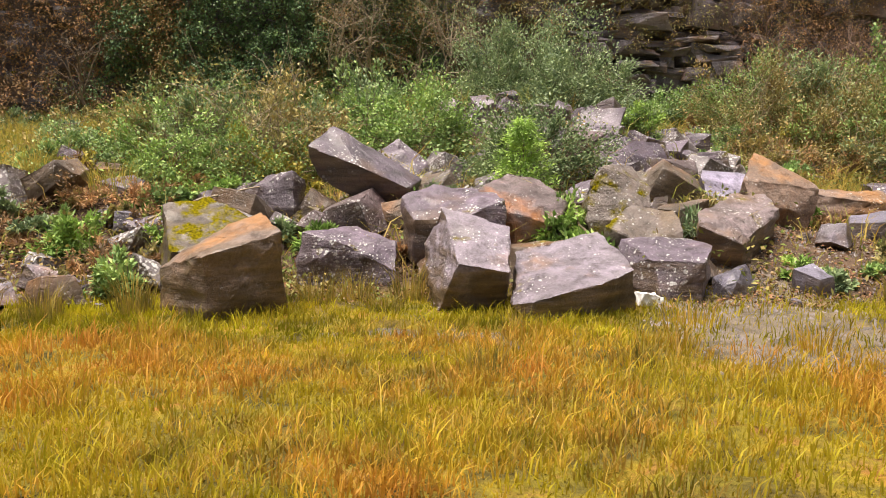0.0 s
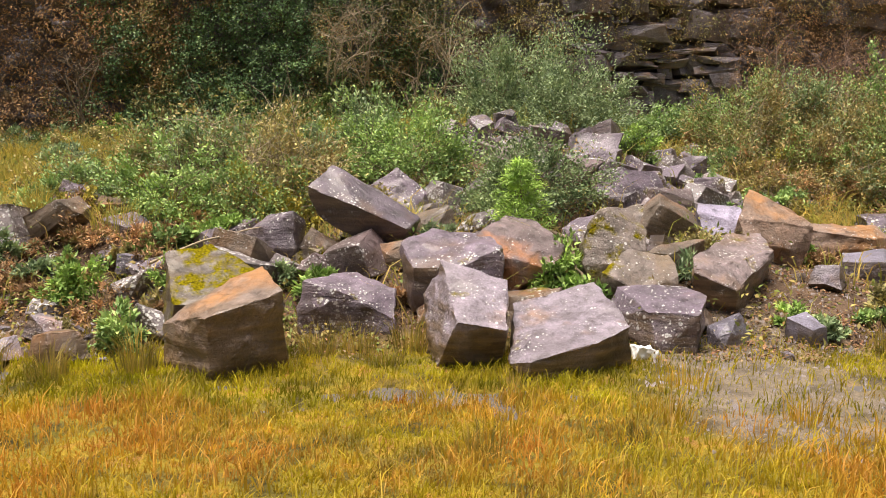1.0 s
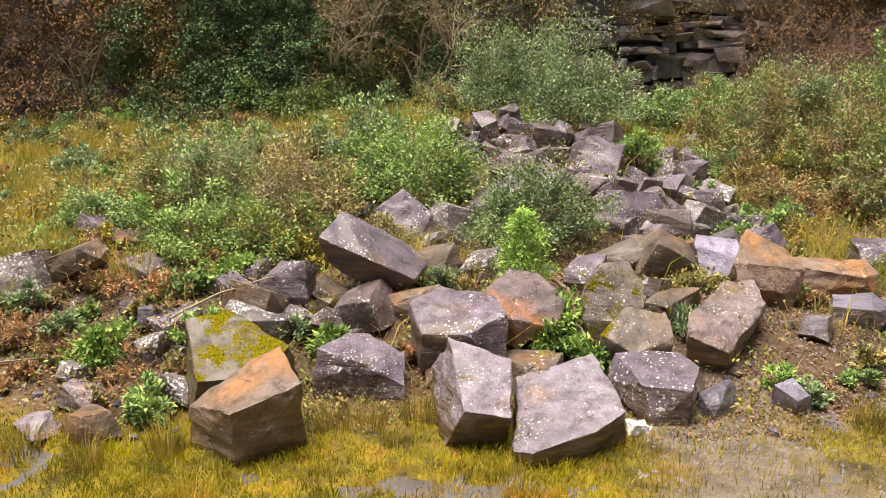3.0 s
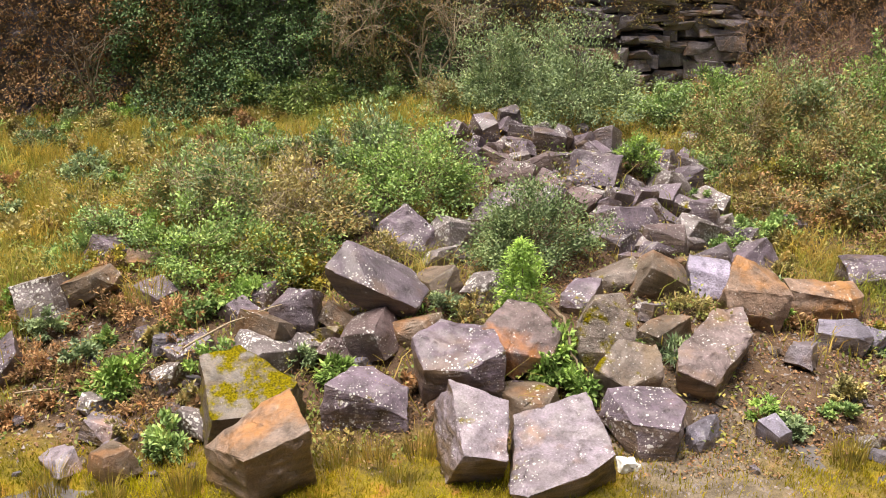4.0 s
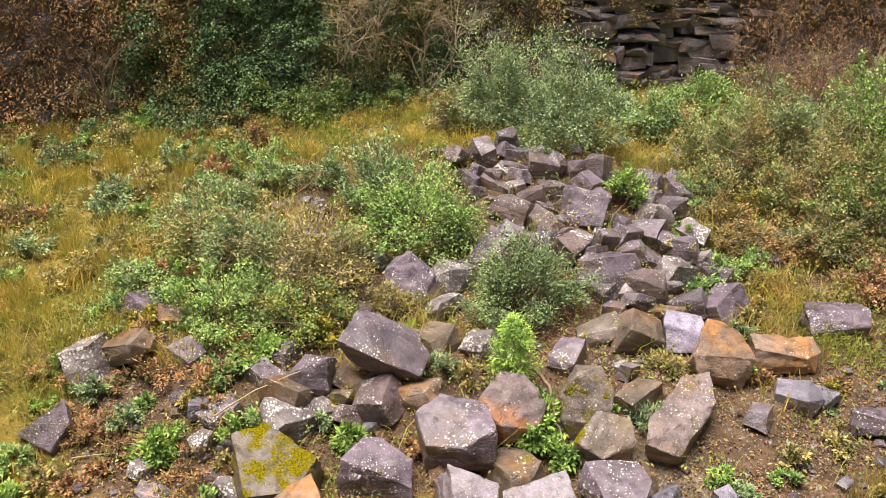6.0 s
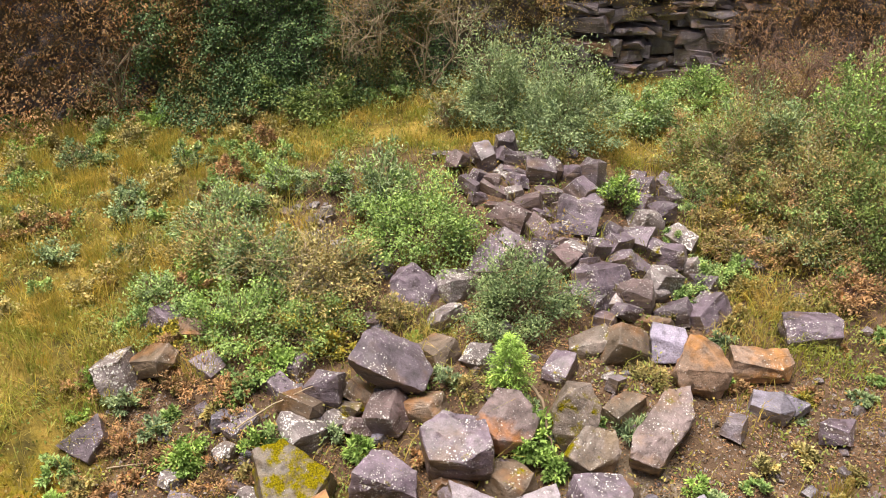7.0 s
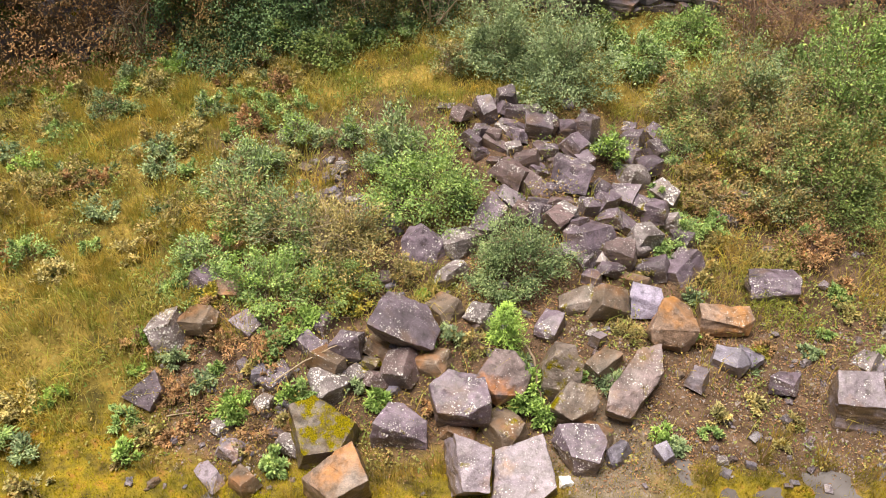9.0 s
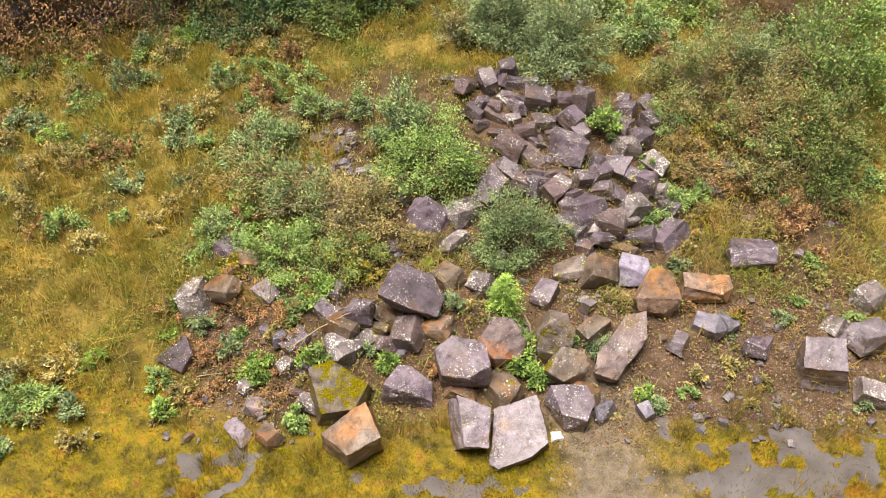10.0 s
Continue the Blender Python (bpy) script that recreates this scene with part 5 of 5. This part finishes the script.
shrub(-5.21, 19.34, 2.62, 1.0, GREEN, 41, "shrub", "green bush at the foot of the face", 4320, (0.057, 0.028), 44, 16, second=TEAL)
shrub(-3.23, 18.97, 2.58, 0.9, EVERGREEN, 42, "shrub", "dark green bush at the foot of the face", 4320, (0.066, 0.032), 44, 16)
shrub(-1.48, 19.43, 1.24, 0.8, GREEN, 43, "shrub", "green bush at the foot of the face", 2025, (0.057, 0.028), 26, 12, second=TEAL)
shrub(-0.10, 17.66, 1.16, 0.9, OLIVE, 44, "twiggy_shrub", "dry straw-coloured scrub beside the sallow", 2100, (0.055, 0.019), 26, 26, stem_mat=TWIG_PALE, second=TEAL)
shrub(-10.63, 18.90, 1.63, 1.1, EVERGREEN, 45, "shrub", "dark green bush at the foot of the face", 3240, (0.066, 0.032), 36, 14)
shrub(-9.63, 19.73, 1.68, 1.0, BROWNLEAF, 46, "bracken_clump", "dead brown bracken at the foot of the face", 1800, (0.07, 0.03), 30, 30, stem_mat=TWIG_RED)
shrub(4.54, 18.34, 1.86, 0.75, GREEN, 47, "shrub", "fresh green bush below the quarry face", 4050, (0.057, 0.028), 44, 16, second=TEAL)
shrub(6.10, 19.38, 2.34, 0.75, GREEN, 48, "shrub", "fresh green bush below the quarry face", 4320, (0.057, 0.026), 50, 18, second=BRIGHT)
shrub(3.62, 19.40, 1.52, 0.6, EVERGREEN, 49, "shrub", "dark green bush below the quarry face", 2700, (0.057, 0.028), 34, 14)
shrub(5.70, 15.94, 2.41, 1.6, OLIVE, 50, "twiggy_shrub", "twiggy brown-green thicket bush with bare stems", 9100, (0.055, 0.019), 60, 70, stem_mat=TWIG_PALE, second=GREEN)
shrub(7.15, 15.95, 2.66, 1.8, OLIVE, 51, "twiggy_shrub", "twiggy brown-green thicket bush with bare stems", 9100, (0.055, 0.019), 60, 70, stem_mat=TWIG_PALE, second=TEAL)
shrub(8.78, 16.74, 2.35, 2.2, GREEN, 52, "shrub", "broad-leaved green bush in the thicket", 5670, (0.061, 0.032), 60, 24, second=BRIGHT)
shrub(7.36, 14.71, 2.18, 1.5, OLIVE, 53, "twiggy_shrub", "low brown-green thicket bush", 7000, (0.055, 0.019), 44, 44, stem_mat=TWIG_PALE, second=GREEN)
shrub(7.85, 13.5, 2.4, 1.6, EVERGREEN, 54, "evergreen_bush", "dark evergreen bush at the edge of the thicket", 4800, (0.05, 0.02), 60, 30)
shrub(5.52, 13.73, 1.21, 0.6, OLIVE, 55, "twiggy_shrub", "low dry bush at the heap's edge", 2100, (0.055, 0.019), 34, 34, stem_mat=TWIG_PALE, second=BROWNLEAF)
shrub(5.80, 14.87, 1.50, 0.6, YELLOW, 56, "shrub", "low yellowing bush in the thicket", 1755, (0.041, 0.018), 30, 20)
shrub(5.00, 15.19, 1.17, 0.6, GREEN, 57, "shrub", "low green bush at the heap's edge", 1755, (0.041, 0.018), 30, 14, second=TEAL)
shrub(8.41, 18.41, 2.00, 1.1, OLIVE, 58, "twiggy_shrub", "twiggy bush with yellow leaves below the face", 3360, (0.055, 0.019), 40, 40, stem_mat=TWIG_PALE, second=BROWNLEAF)
shrub(7.66, 19.52, 2.77, 1.4, BROWNLEAF, 59, "twiggy_shrub", "russet bare-stemmed thicket below the face", 3360, (0.055, 0.019), 40, 90, stem_mat=TWIG_RED, second=GREEN)
shrub(9.87, 18.77, 2.42, 1.4, GREEN, 60, "shrub", "green bush below the face", 4050, (0.057, 0.028), 44, 18, second=BRIGHT)
shrub(7.19, 12.54, 1.56, 0.5, BROWNLEAF, 61, "bracken_clump", "dead brown bramble at the edge of the thicket", 1800, (0.05, 0.02), 34, 40, stem_mat=TWIG_RED)
shrub(6.24, 13.55, 1.09, 0.45, BROWNLEAF, 62, "bracken_clump", "dead brown bramble at the edge of the thicket", 1000, (0.05, 0.02), 24, 30, stem_mat=TWIG_RED, stem_r=0.006)
shrub(5.14, 17.26, 0.77, 0.7, BROWNLEAF, 63, "bracken_clump", "dead brown stems at the top of the heap", 700, (0.05, 0.02), 18, 30, stem_mat=TWIG_RED)
shrub(-8.08, 8.00, 1.14, 0.35, GREEN, 64, "weed_clump", "green leafy weeds in the wet grass", 1300, (0.08, 0.02), 26, 6, stem_r=0.006)
shrub(-9.98, 14.81, 1.04, 0.45, TEAL, 65, "shrub", "blue-green bush in the golden grass", 1350, (0.057, 0.024), 24, 8, stem_r=0.006)
shrub(-2.94, 7.55, 0.55, 0.35, GREEN, 66, "weed_clump", "green weeds beside a boulder", 900, (0.06, 0.024), 20, 8, stem_r=0.006)
shrub(5.52, 9.87, 0.37, 0.2, YELLOW, 67, "weed_clump", "small yellow-green weed on the scree", 400, (0.05, 0.02), 12, 6, stem_r=0.006)
shrub(-3.47, 10.94, 1.60, 0.8, GREEN, 68, "shrub", "leafy mid-green shrub at the bank's edge", 3510, (0.045, 0.021), 44, 18, second=BRIGHT)
shrub(-4.14, 12.81, 1.66, 1.1, OLIVE, 69, "twiggy_shrub", "thin olive shrub with pale stems", 2800, (0.055, 0.019), 40, 40, stem_mat=TWIG_PALE, second=GREEN)
shrub(-2.0, 12.15, 1.2, 0.8, OLIVE, 70, "twiggy_shrub", "dry pale shrub over the scree", 2520, (0.055, 0.019), 40, 50, stem_mat=TWIG_PALE, second=TEAL)
shrub(-4.84, 11.50, 1.16, 0.6, GREEN, 71, "shrub", "leafy green shrub in the bank grass", 2025, (0.045, 0.019), 30, 14, second=TEAL)
shrub(-4.2, 14.1, 1.73, 0.85, TEAL, 72, "willow_shrub", "grey-green willow shrub in the bank grass", 2000, (0.07, 0.02), 36, 24, second=GREEN)
shrub(-5.75, 12.97, 1.26, 0.45, OLIVE, 73, "weed_clump", "dry brown-green weeds in the golden grass", 1000, (0.05, 0.02), 26, 20, stem_r=0.006)
shrub(-2.3, 15.0, 0.9, 0.6, TEAL, 74, "shrub", "blue-green bush above the small scree", 1080, (0.057, 0.021), 20, 10, second=BRIGHT)
shrub(6.63, 16.72, 2.12, 1.7, TEAL, 75, "twiggy_shrub", "grey-green twiggy bush in the thicket", 5600, (0.055, 0.019), 50, 40, second=GREEN)
shrub(8.38, 14.37, 1.9, 1.8, EVERGREEN, 76, "evergreen_bush", "tall dark evergreen bush in the thicket", 6300, (0.055, 0.024), 60, 40, second=OLIVE)
shrub(6.33, 14.70, 1.49, 1.1, OLIVE, 77, "twiggy_shrub", "brown-green bush with yellow leaves in the thicket", 4200, (0.055, 0.019), 40, 40, stem_mat=TWIG_PALE, second=GREEN)
shrub(6.79, 13.58, 1.42, 0.8, OLIVE, 78, "twiggy_shrub", "low brown-green bush in the thicket", 3360, (0.055, 0.019), 40, 40, stem_mat=TWIG_PALE, second=TEAL)
shrub(5.11, 14.34, 1.13, 0.7, OLIVE, 79, "twiggy_shrub", "low brown-green bush beside the stone heap", 2520, (0.055, 0.019), 34, 30, stem_mat=TWIG_PALE, second=BROWNLEAF)
shrub(9.25, 16.00, 2.2, 2.0, GREEN, 80, "shrub", "broad-leaved green bush in the thicket", 5400, (0.057, 0.029), 50, 20, second=BRIGHT)
shrub(8.21, 17.15, 1.60, 1.2, GREEN, 81, "shrub", "fresh green bush in the thicket", 3510, (0.057, 0.027), 40, 16, second=TEAL)
shrub(6.56, 15.11, 1.62, 1.0, BROWNLEAF, 82, "bracken_clump", "dead brown bramble inside the thicket", 2400, (0.05, 0.018), 40, 50, stem_mat=TWIG_RED)
shrub(7.79, 14.62, 1.71, 1.1, BROWNLEAF, 83, "bracken_clump", "dead brown bramble inside the thicket", 2400, (0.05, 0.018), 40, 50, stem_mat=TWIG_RED)

# ---- small things ----
bare_tree(-0.6, 19.7, 2.0, 3.2, 21, TWIG_PALE, label="pale leafless small tree leaning from the face", lean=(-0.1, -0.2), spread=0.65, trunk=0.035)
bare_tree(-2.4, 19.2, 3.0, 2.4, 22, TWIG_PALE, label="pale leafless branches hanging before the ivy", spread=0.8, lean=(0.5, -0.4), trunk=0.025)
bare_tree(-7.5, 18.0, 2.2, 2.4, 23, TWIG, label="brown leafless bramble stems before the face", spread=0.7, trunk=0.025)
bare_tree(7.9, 18.0, 1.6, 2.6, 24, TWIG_RED, label="thin russet leafless sapling in the thicket", lean=(0.05, 0), trunk=0.02)
bare_tree(9.3, 17.6, 1.7, 3.0, 25, TWIG_RED, label="thin russet leafless sapling in the thicket", lean=(-0.05, 0), trunk=0.02)

bare_tree(-1.6, 19.4, 3.0, 2.6, 26, TWIG_PALE, label="pale leafless branches hanging before the ivy", spread=0.8, lean=(0.2, -0.5), trunk=0.022)
bare_tree(0.2, 19.7, 3.2, 2.6, 27, TWIG_PALE, label="pale leafless branches hanging before the face", spread=0.8, lean=(-0.4, -0.5), trunk=0.022)
bare_tree(6.6, 17.0, 1.5, 2.4, 28, TWIG, label="thin brown leafless sapling in the thicket", lean=(0.02, 0), trunk=0.018)
bare_tree(8.6, 16.0, 1.3, 2.6, 29, TWIG_RED, label="thin russet leafless sapling in the thicket", lean=(0.1, 0), trunk=0.018)

bare_tree(7.4, 19.0, 1.9, 3.0, 40, TWIG_RED, label="russet bare stems in the thicket below the face", spread=0.6, lean=(0.05, -0.1), trunk=0.02)
bare_tree(8.6, 19.2, 2.0, 3.0, 41, TWIG_RED, label="russet bare stems in the thicket below the face", spread=0.6, lean=(0.05, -0.1), trunk=0.02)
bare_tree(9.8, 19.0, 2.1, 3.0, 42, TWIG_RED, label="russet bare stems in the thicket below the face", spread=0.6, lean=(0.05, -0.1), trunk=0.02)
bare_tree(8.0, 18.4, 1.8, 3.0, 43, TWIG_RED, label="russet bare stems in the thicket below the face", spread=0.6, lean=(0.05, -0.1), trunk=0.02)


def rubble():
    """Loose broken stones on the scree, and gravel between them."""
    rng = random.Random(77)
    kinds = [PURPLE, RED, BROWN, PALE, LICHEN, SLATE, DARK]
    shapes = []
    for k in range(14):
        bm = rough_block(1.0, 0.8, 0.55, 500 + k, cell=0.5)
        me = bpy.data.meshes.new("stone")
        bm.to_mesh(me)
        bm.free()
        me.materials.append(kinds[k % 7])
        shapes.append(me)
    words = ["purple-grey", "reddish", "brown", "pale grey", "lichen-spotted", "blue-grey", "dark grey"]
    spots = ((2.6, 8.4, 7.3, 9.8, 105, 0.06, 0.22), (-5.4, -2.4, 7.2, 9.4, 45, 0.08, 0.26), (-3.2, -2.3, 13.4, 14.6, 35, 0.14, 0.36), (-2.5, -1.0, 12.5, 13.6, 40, 0.14, 0.36), (-2.6, 2.8, 8.3, 11.4, 40, 0.12, 0.36), (0.2, 4.6, 12.0, 16.2, 20, 0.18, 0.36), (5.0, 9.5, 9.4, 12.6, 20, 0.08, 0.25))
    for x0, x1, y0, y1, n, s0, s1 in spots:
        for _ in range(n):
            x, y, k, s = rng.uniform(x0, x1), rng.uniform(y0, y1), rng.randrange(14), s0 + (s1 - s0) * rng.random() ** 2
            ob = new("stone", shapes[k])
            ob.matrix_world = pose(x, y, hz(x, y) - 0.1 * s, rng.uniform(-20, 20), rng.uniform(-20, 20), rng.uniform(0, 360)) @ Matrix.Diagonal((s, s * rng.uniform(0.7, 1.1), s * rng.uniform(0.7, 1.3), 1))
            tagged(ob, "small " + words[k % 7] + " broken stone lying on scree", "stone", "loose stones on the scree")


def gravel():
    rng = np.random.default_rng(8)
    b = scatter(20000, 1.6, 8.5, 4.8, 10.5, rng, lambda x, y: scree_share(x, y) * 0.8)
    c = scatter(4000, -5.6, -2.2, 7.4, 10, rng, lambda x, y: scree_share(x, y) * 0.8)
    b = np.concatenate([b, c])
    n = len(b)
    s = rng.gamma(2.5, 0.006, n)[:, None, None] + 0.006
    tet = np.array([[1, 0, -0.3], [-0.5, 0.86, -0.3], [-0.5, -0.86, -0.3], [0, 0, 0.75]])
    v = b[:, None, :] + (tet[None] + rng.normal(0, 0.25, (n, 4, 3))) * s
    i = np.arange(n)[:, None] * 4
    f = np.concatenate([i + np.array([[0, 1, 3]]), i + np.array([[1, 2, 3]]), i + np.array([[2, 0, 3]])])
    tagged(new("gravel", mesh_from("gravel", v.reshape(-1, 3), f, CHIPS)), "reddish grey stone chips trodden into mud", "gravel", kind="stuff")


def scrap():
    bm = rough_block(0.26, 0.18, 0.11, 900, cell=0.05)
    for v in bm.verts:
        v.co += Vector((0, 0, 0.02 * noise.noise(v.co * 25))) + v.normal * 0.02 * noise.noise(v.co * 18)
    ob = stone_object(bm, WHITE, "plastic_scrap")
    ob.matrix_world = pose(1.78, 7.38, -0.01, 0, 8, 20)
    tagged(ob, "white crumpled scrap of plastic beside a boulder", "litter")


def stick(points, r, label, seed):
    rng = np.random.default_rng(seed)
    pts = [np.array((x, y, hz(x, y) + up)) for x, y, up in points]
    full = []
    for a, b in zip(pts[:-1], pts[1:]):
        for k in range(4):
            full.append(a + (b - a) * k / 4 + rng.normal(0, r * 0.5, 3))
    full.append(pts[-1])
    tagged(new("dead_branch", tubes("dead_branch", [(full, r, r * 0.45)], TWIG if r > 0.02 else TWIG_PALE, 6)), label, "branch")


rubble()
gravel()
scrap()
stick([(-3.1, 8.95, 0.2), (-2.6, 9.25, 0.35), (-2.0, 9.55, 0.35)], 0.016, "thin pale dead branch lying over stones", 1)
stick([(1.2, 9.75, 0.28), (1.38, 9.35, 0.36), (1.42, 9.0, 0.3), (1.5, 8.7, 0.1)], 0.03, "bent brown dead root lying between boulders", 2)
stick([(-4.9, 8.5, 0.05), (-4.5, 8.55, 0.06), (-4.0, 8.6, 0.05)], 0.012, "short dead twig lying on leaf litter", 3)

# rush tufts round the stones and over the wet ground
TUFTS = random.Random(31)
for x, y, tall, n in ((-2.55, 6.95, 0.5, 300), (-1.1, 7.45, 0.45, 260), (-0.75, 7.5, 0.4, 200), (-0.3, 7.6, 0.5, 240), (-0.5, 7.2, 0.3, 200), (-3.9, 7.0, 0.45, 300), (-4.4, 6.8, 0.4, 260), (-3.2, 6.7, 0.4, 240), (4.1, 7.5, 0.45, 260), (5.1, 7.9, 0.5, 300), (5.5, 8.2, 0.45, 260), (0.25, 5.1, 0.32, 160), (1.25, 5.35, 0.3, 160), (6.1, 7.8, 0.4, 240), (0.6, 6.5, 0.3, 160), (-5.0, 7.6, 0.4, 240)):
    tussock(x, y, int(100 * x + 1000 * y), 0.85 * tall, 0.4, n=n // 2)
for k in range(30):
    x, y = TUFTS.uniform(-6.5, 6.5), TUFTS.uniform(4.3, 6.9)
    tussock(x, y, 2000 + k, TUFTS.uniform(0.16, 0.28), TUFTS.uniform(0.3, 0.6), GRASS, 80, "loose tuft of yellowing meadow grass")
for k in range(150):
    x, y = TUFTS.uniform(-12, -2.5), TUFTS.uniform(9.5, 18)
    tussock(x, y, 3000 + k, TUFTS.uniform(0.35, 0.6), TUFTS.uniform(0.3, 0.7), BANK, 150, "tussock of golden dead grass on the bank")
def young_conifer(x, y, h, w, seed, label):
    """A feathery little conifer: tiers of short fans round one stem."""
    rng = np.random.default_rng(seed)
    root = new("young_conifer")
    root.location = (x, y, hz(x, y) - 0.02)
    part("stem", tubes("stem", [([(0, 0, 0), (0.01, 0, h * 0.5), (0, 0.01, h)], 0.014, 0.004)], TWIG, 5), root)
    p, d = [], []
    for _ in range(210):
        t = rng.uniform(0.05, 1.0) ** 0.8
        a = rng.uniform(0, 2 * np.pi)
        reach = w / 2 * (1.05 - t) ** 0.55 * rng.uniform(0.6, 1.1)
        out = np.array([np.cos(a), np.sin(a), rng.uniform(0.1, 0.6)])
        for k in range(18):
            q = np.array([0, 0, t * h]) + out * reach * rng.uniform(0.25, 1.0) + rng.normal(0, 0.018, 3)
            p.append(q)
            d.append(out * 0.8 + rng.normal(0, 0.5, 3))
    part("foliage", leaf_mesh("foliage", np.array(p), np.array(d), 0.065, 0.017, FERN, rng), root, kind="stuff")
    tagged(root, label, "conifer")


young_conifer(0.9, 9.74, 1.1, 0.95, 51, "bright green feathery young conifer among boulders")
shrub(1.22, 11.5, 1.95, 1.25, EVERTEAL, 52, "shrub", "dense dark grey-green shrub among the boulders", 7000, (0.045, 0.019), 80, 26)
WILD = random.Random(41)
for x0, x1, y0, y1, n, w0, w1 in ((-5.6, -2.6, 7.7, 10.6, 22, 0.2, 0.5), (3.4, 8.2, 8.0, 12.6, 30, 0.2, 0.5), (-2.6, 2.6, 8.4, 11.4, 14, 0.18, 0.35), (-12, -3, 10.8, 18.4, 135, 0.3, 0.95), (5, 9.5, 12.4, 15, 16, 0.4, 0.8), (-9.6, -6.6, 6.6, 9.0, 22, 0.3, 0.8)):
    for k in range(n):
        x, y, w = WILD.uniform(x0, x1), WILD.uniform(y0, y1), WILD.uniform(w0, w1)
        m, words = WILD.choice(((GREEN, "green"), (OLIVE, "dry olive"), (TEAL, "grey-green"), (BROWNLEAF, "dead brown"), (STRAW, "pale straw-coloured"), (OLIVE, "fading"), (BRIGHT, "fresh green")))
        shrub(x, y, w, w * WILD.uniform(0.45, 0.75), m, 6000 + k + int(100 * w), "weed_clump", "low " + words + " weeds growing through " + ("grass" if y > 10.8 else "scree"), int(260 + 500 * w), (0.055, 0.024), 14, 8, stem_r=0.005)
for k in range(20):
    x, y, w = WILD.uniform(-5.6, -3.0), WILD.uniform(8.0, 10.4), WILD.uniform(0.35, 0.75)
    shrub(x, y, w, w * 0.5, BROWNLEAF, 7000 + k, "bracken_clump", "dead red-brown stalks on the scree", 420, (0.05, 0.014), 16, 16, TWIG_RED, stem_r=0.004)
bed_slabs(CLIFF_FACE)
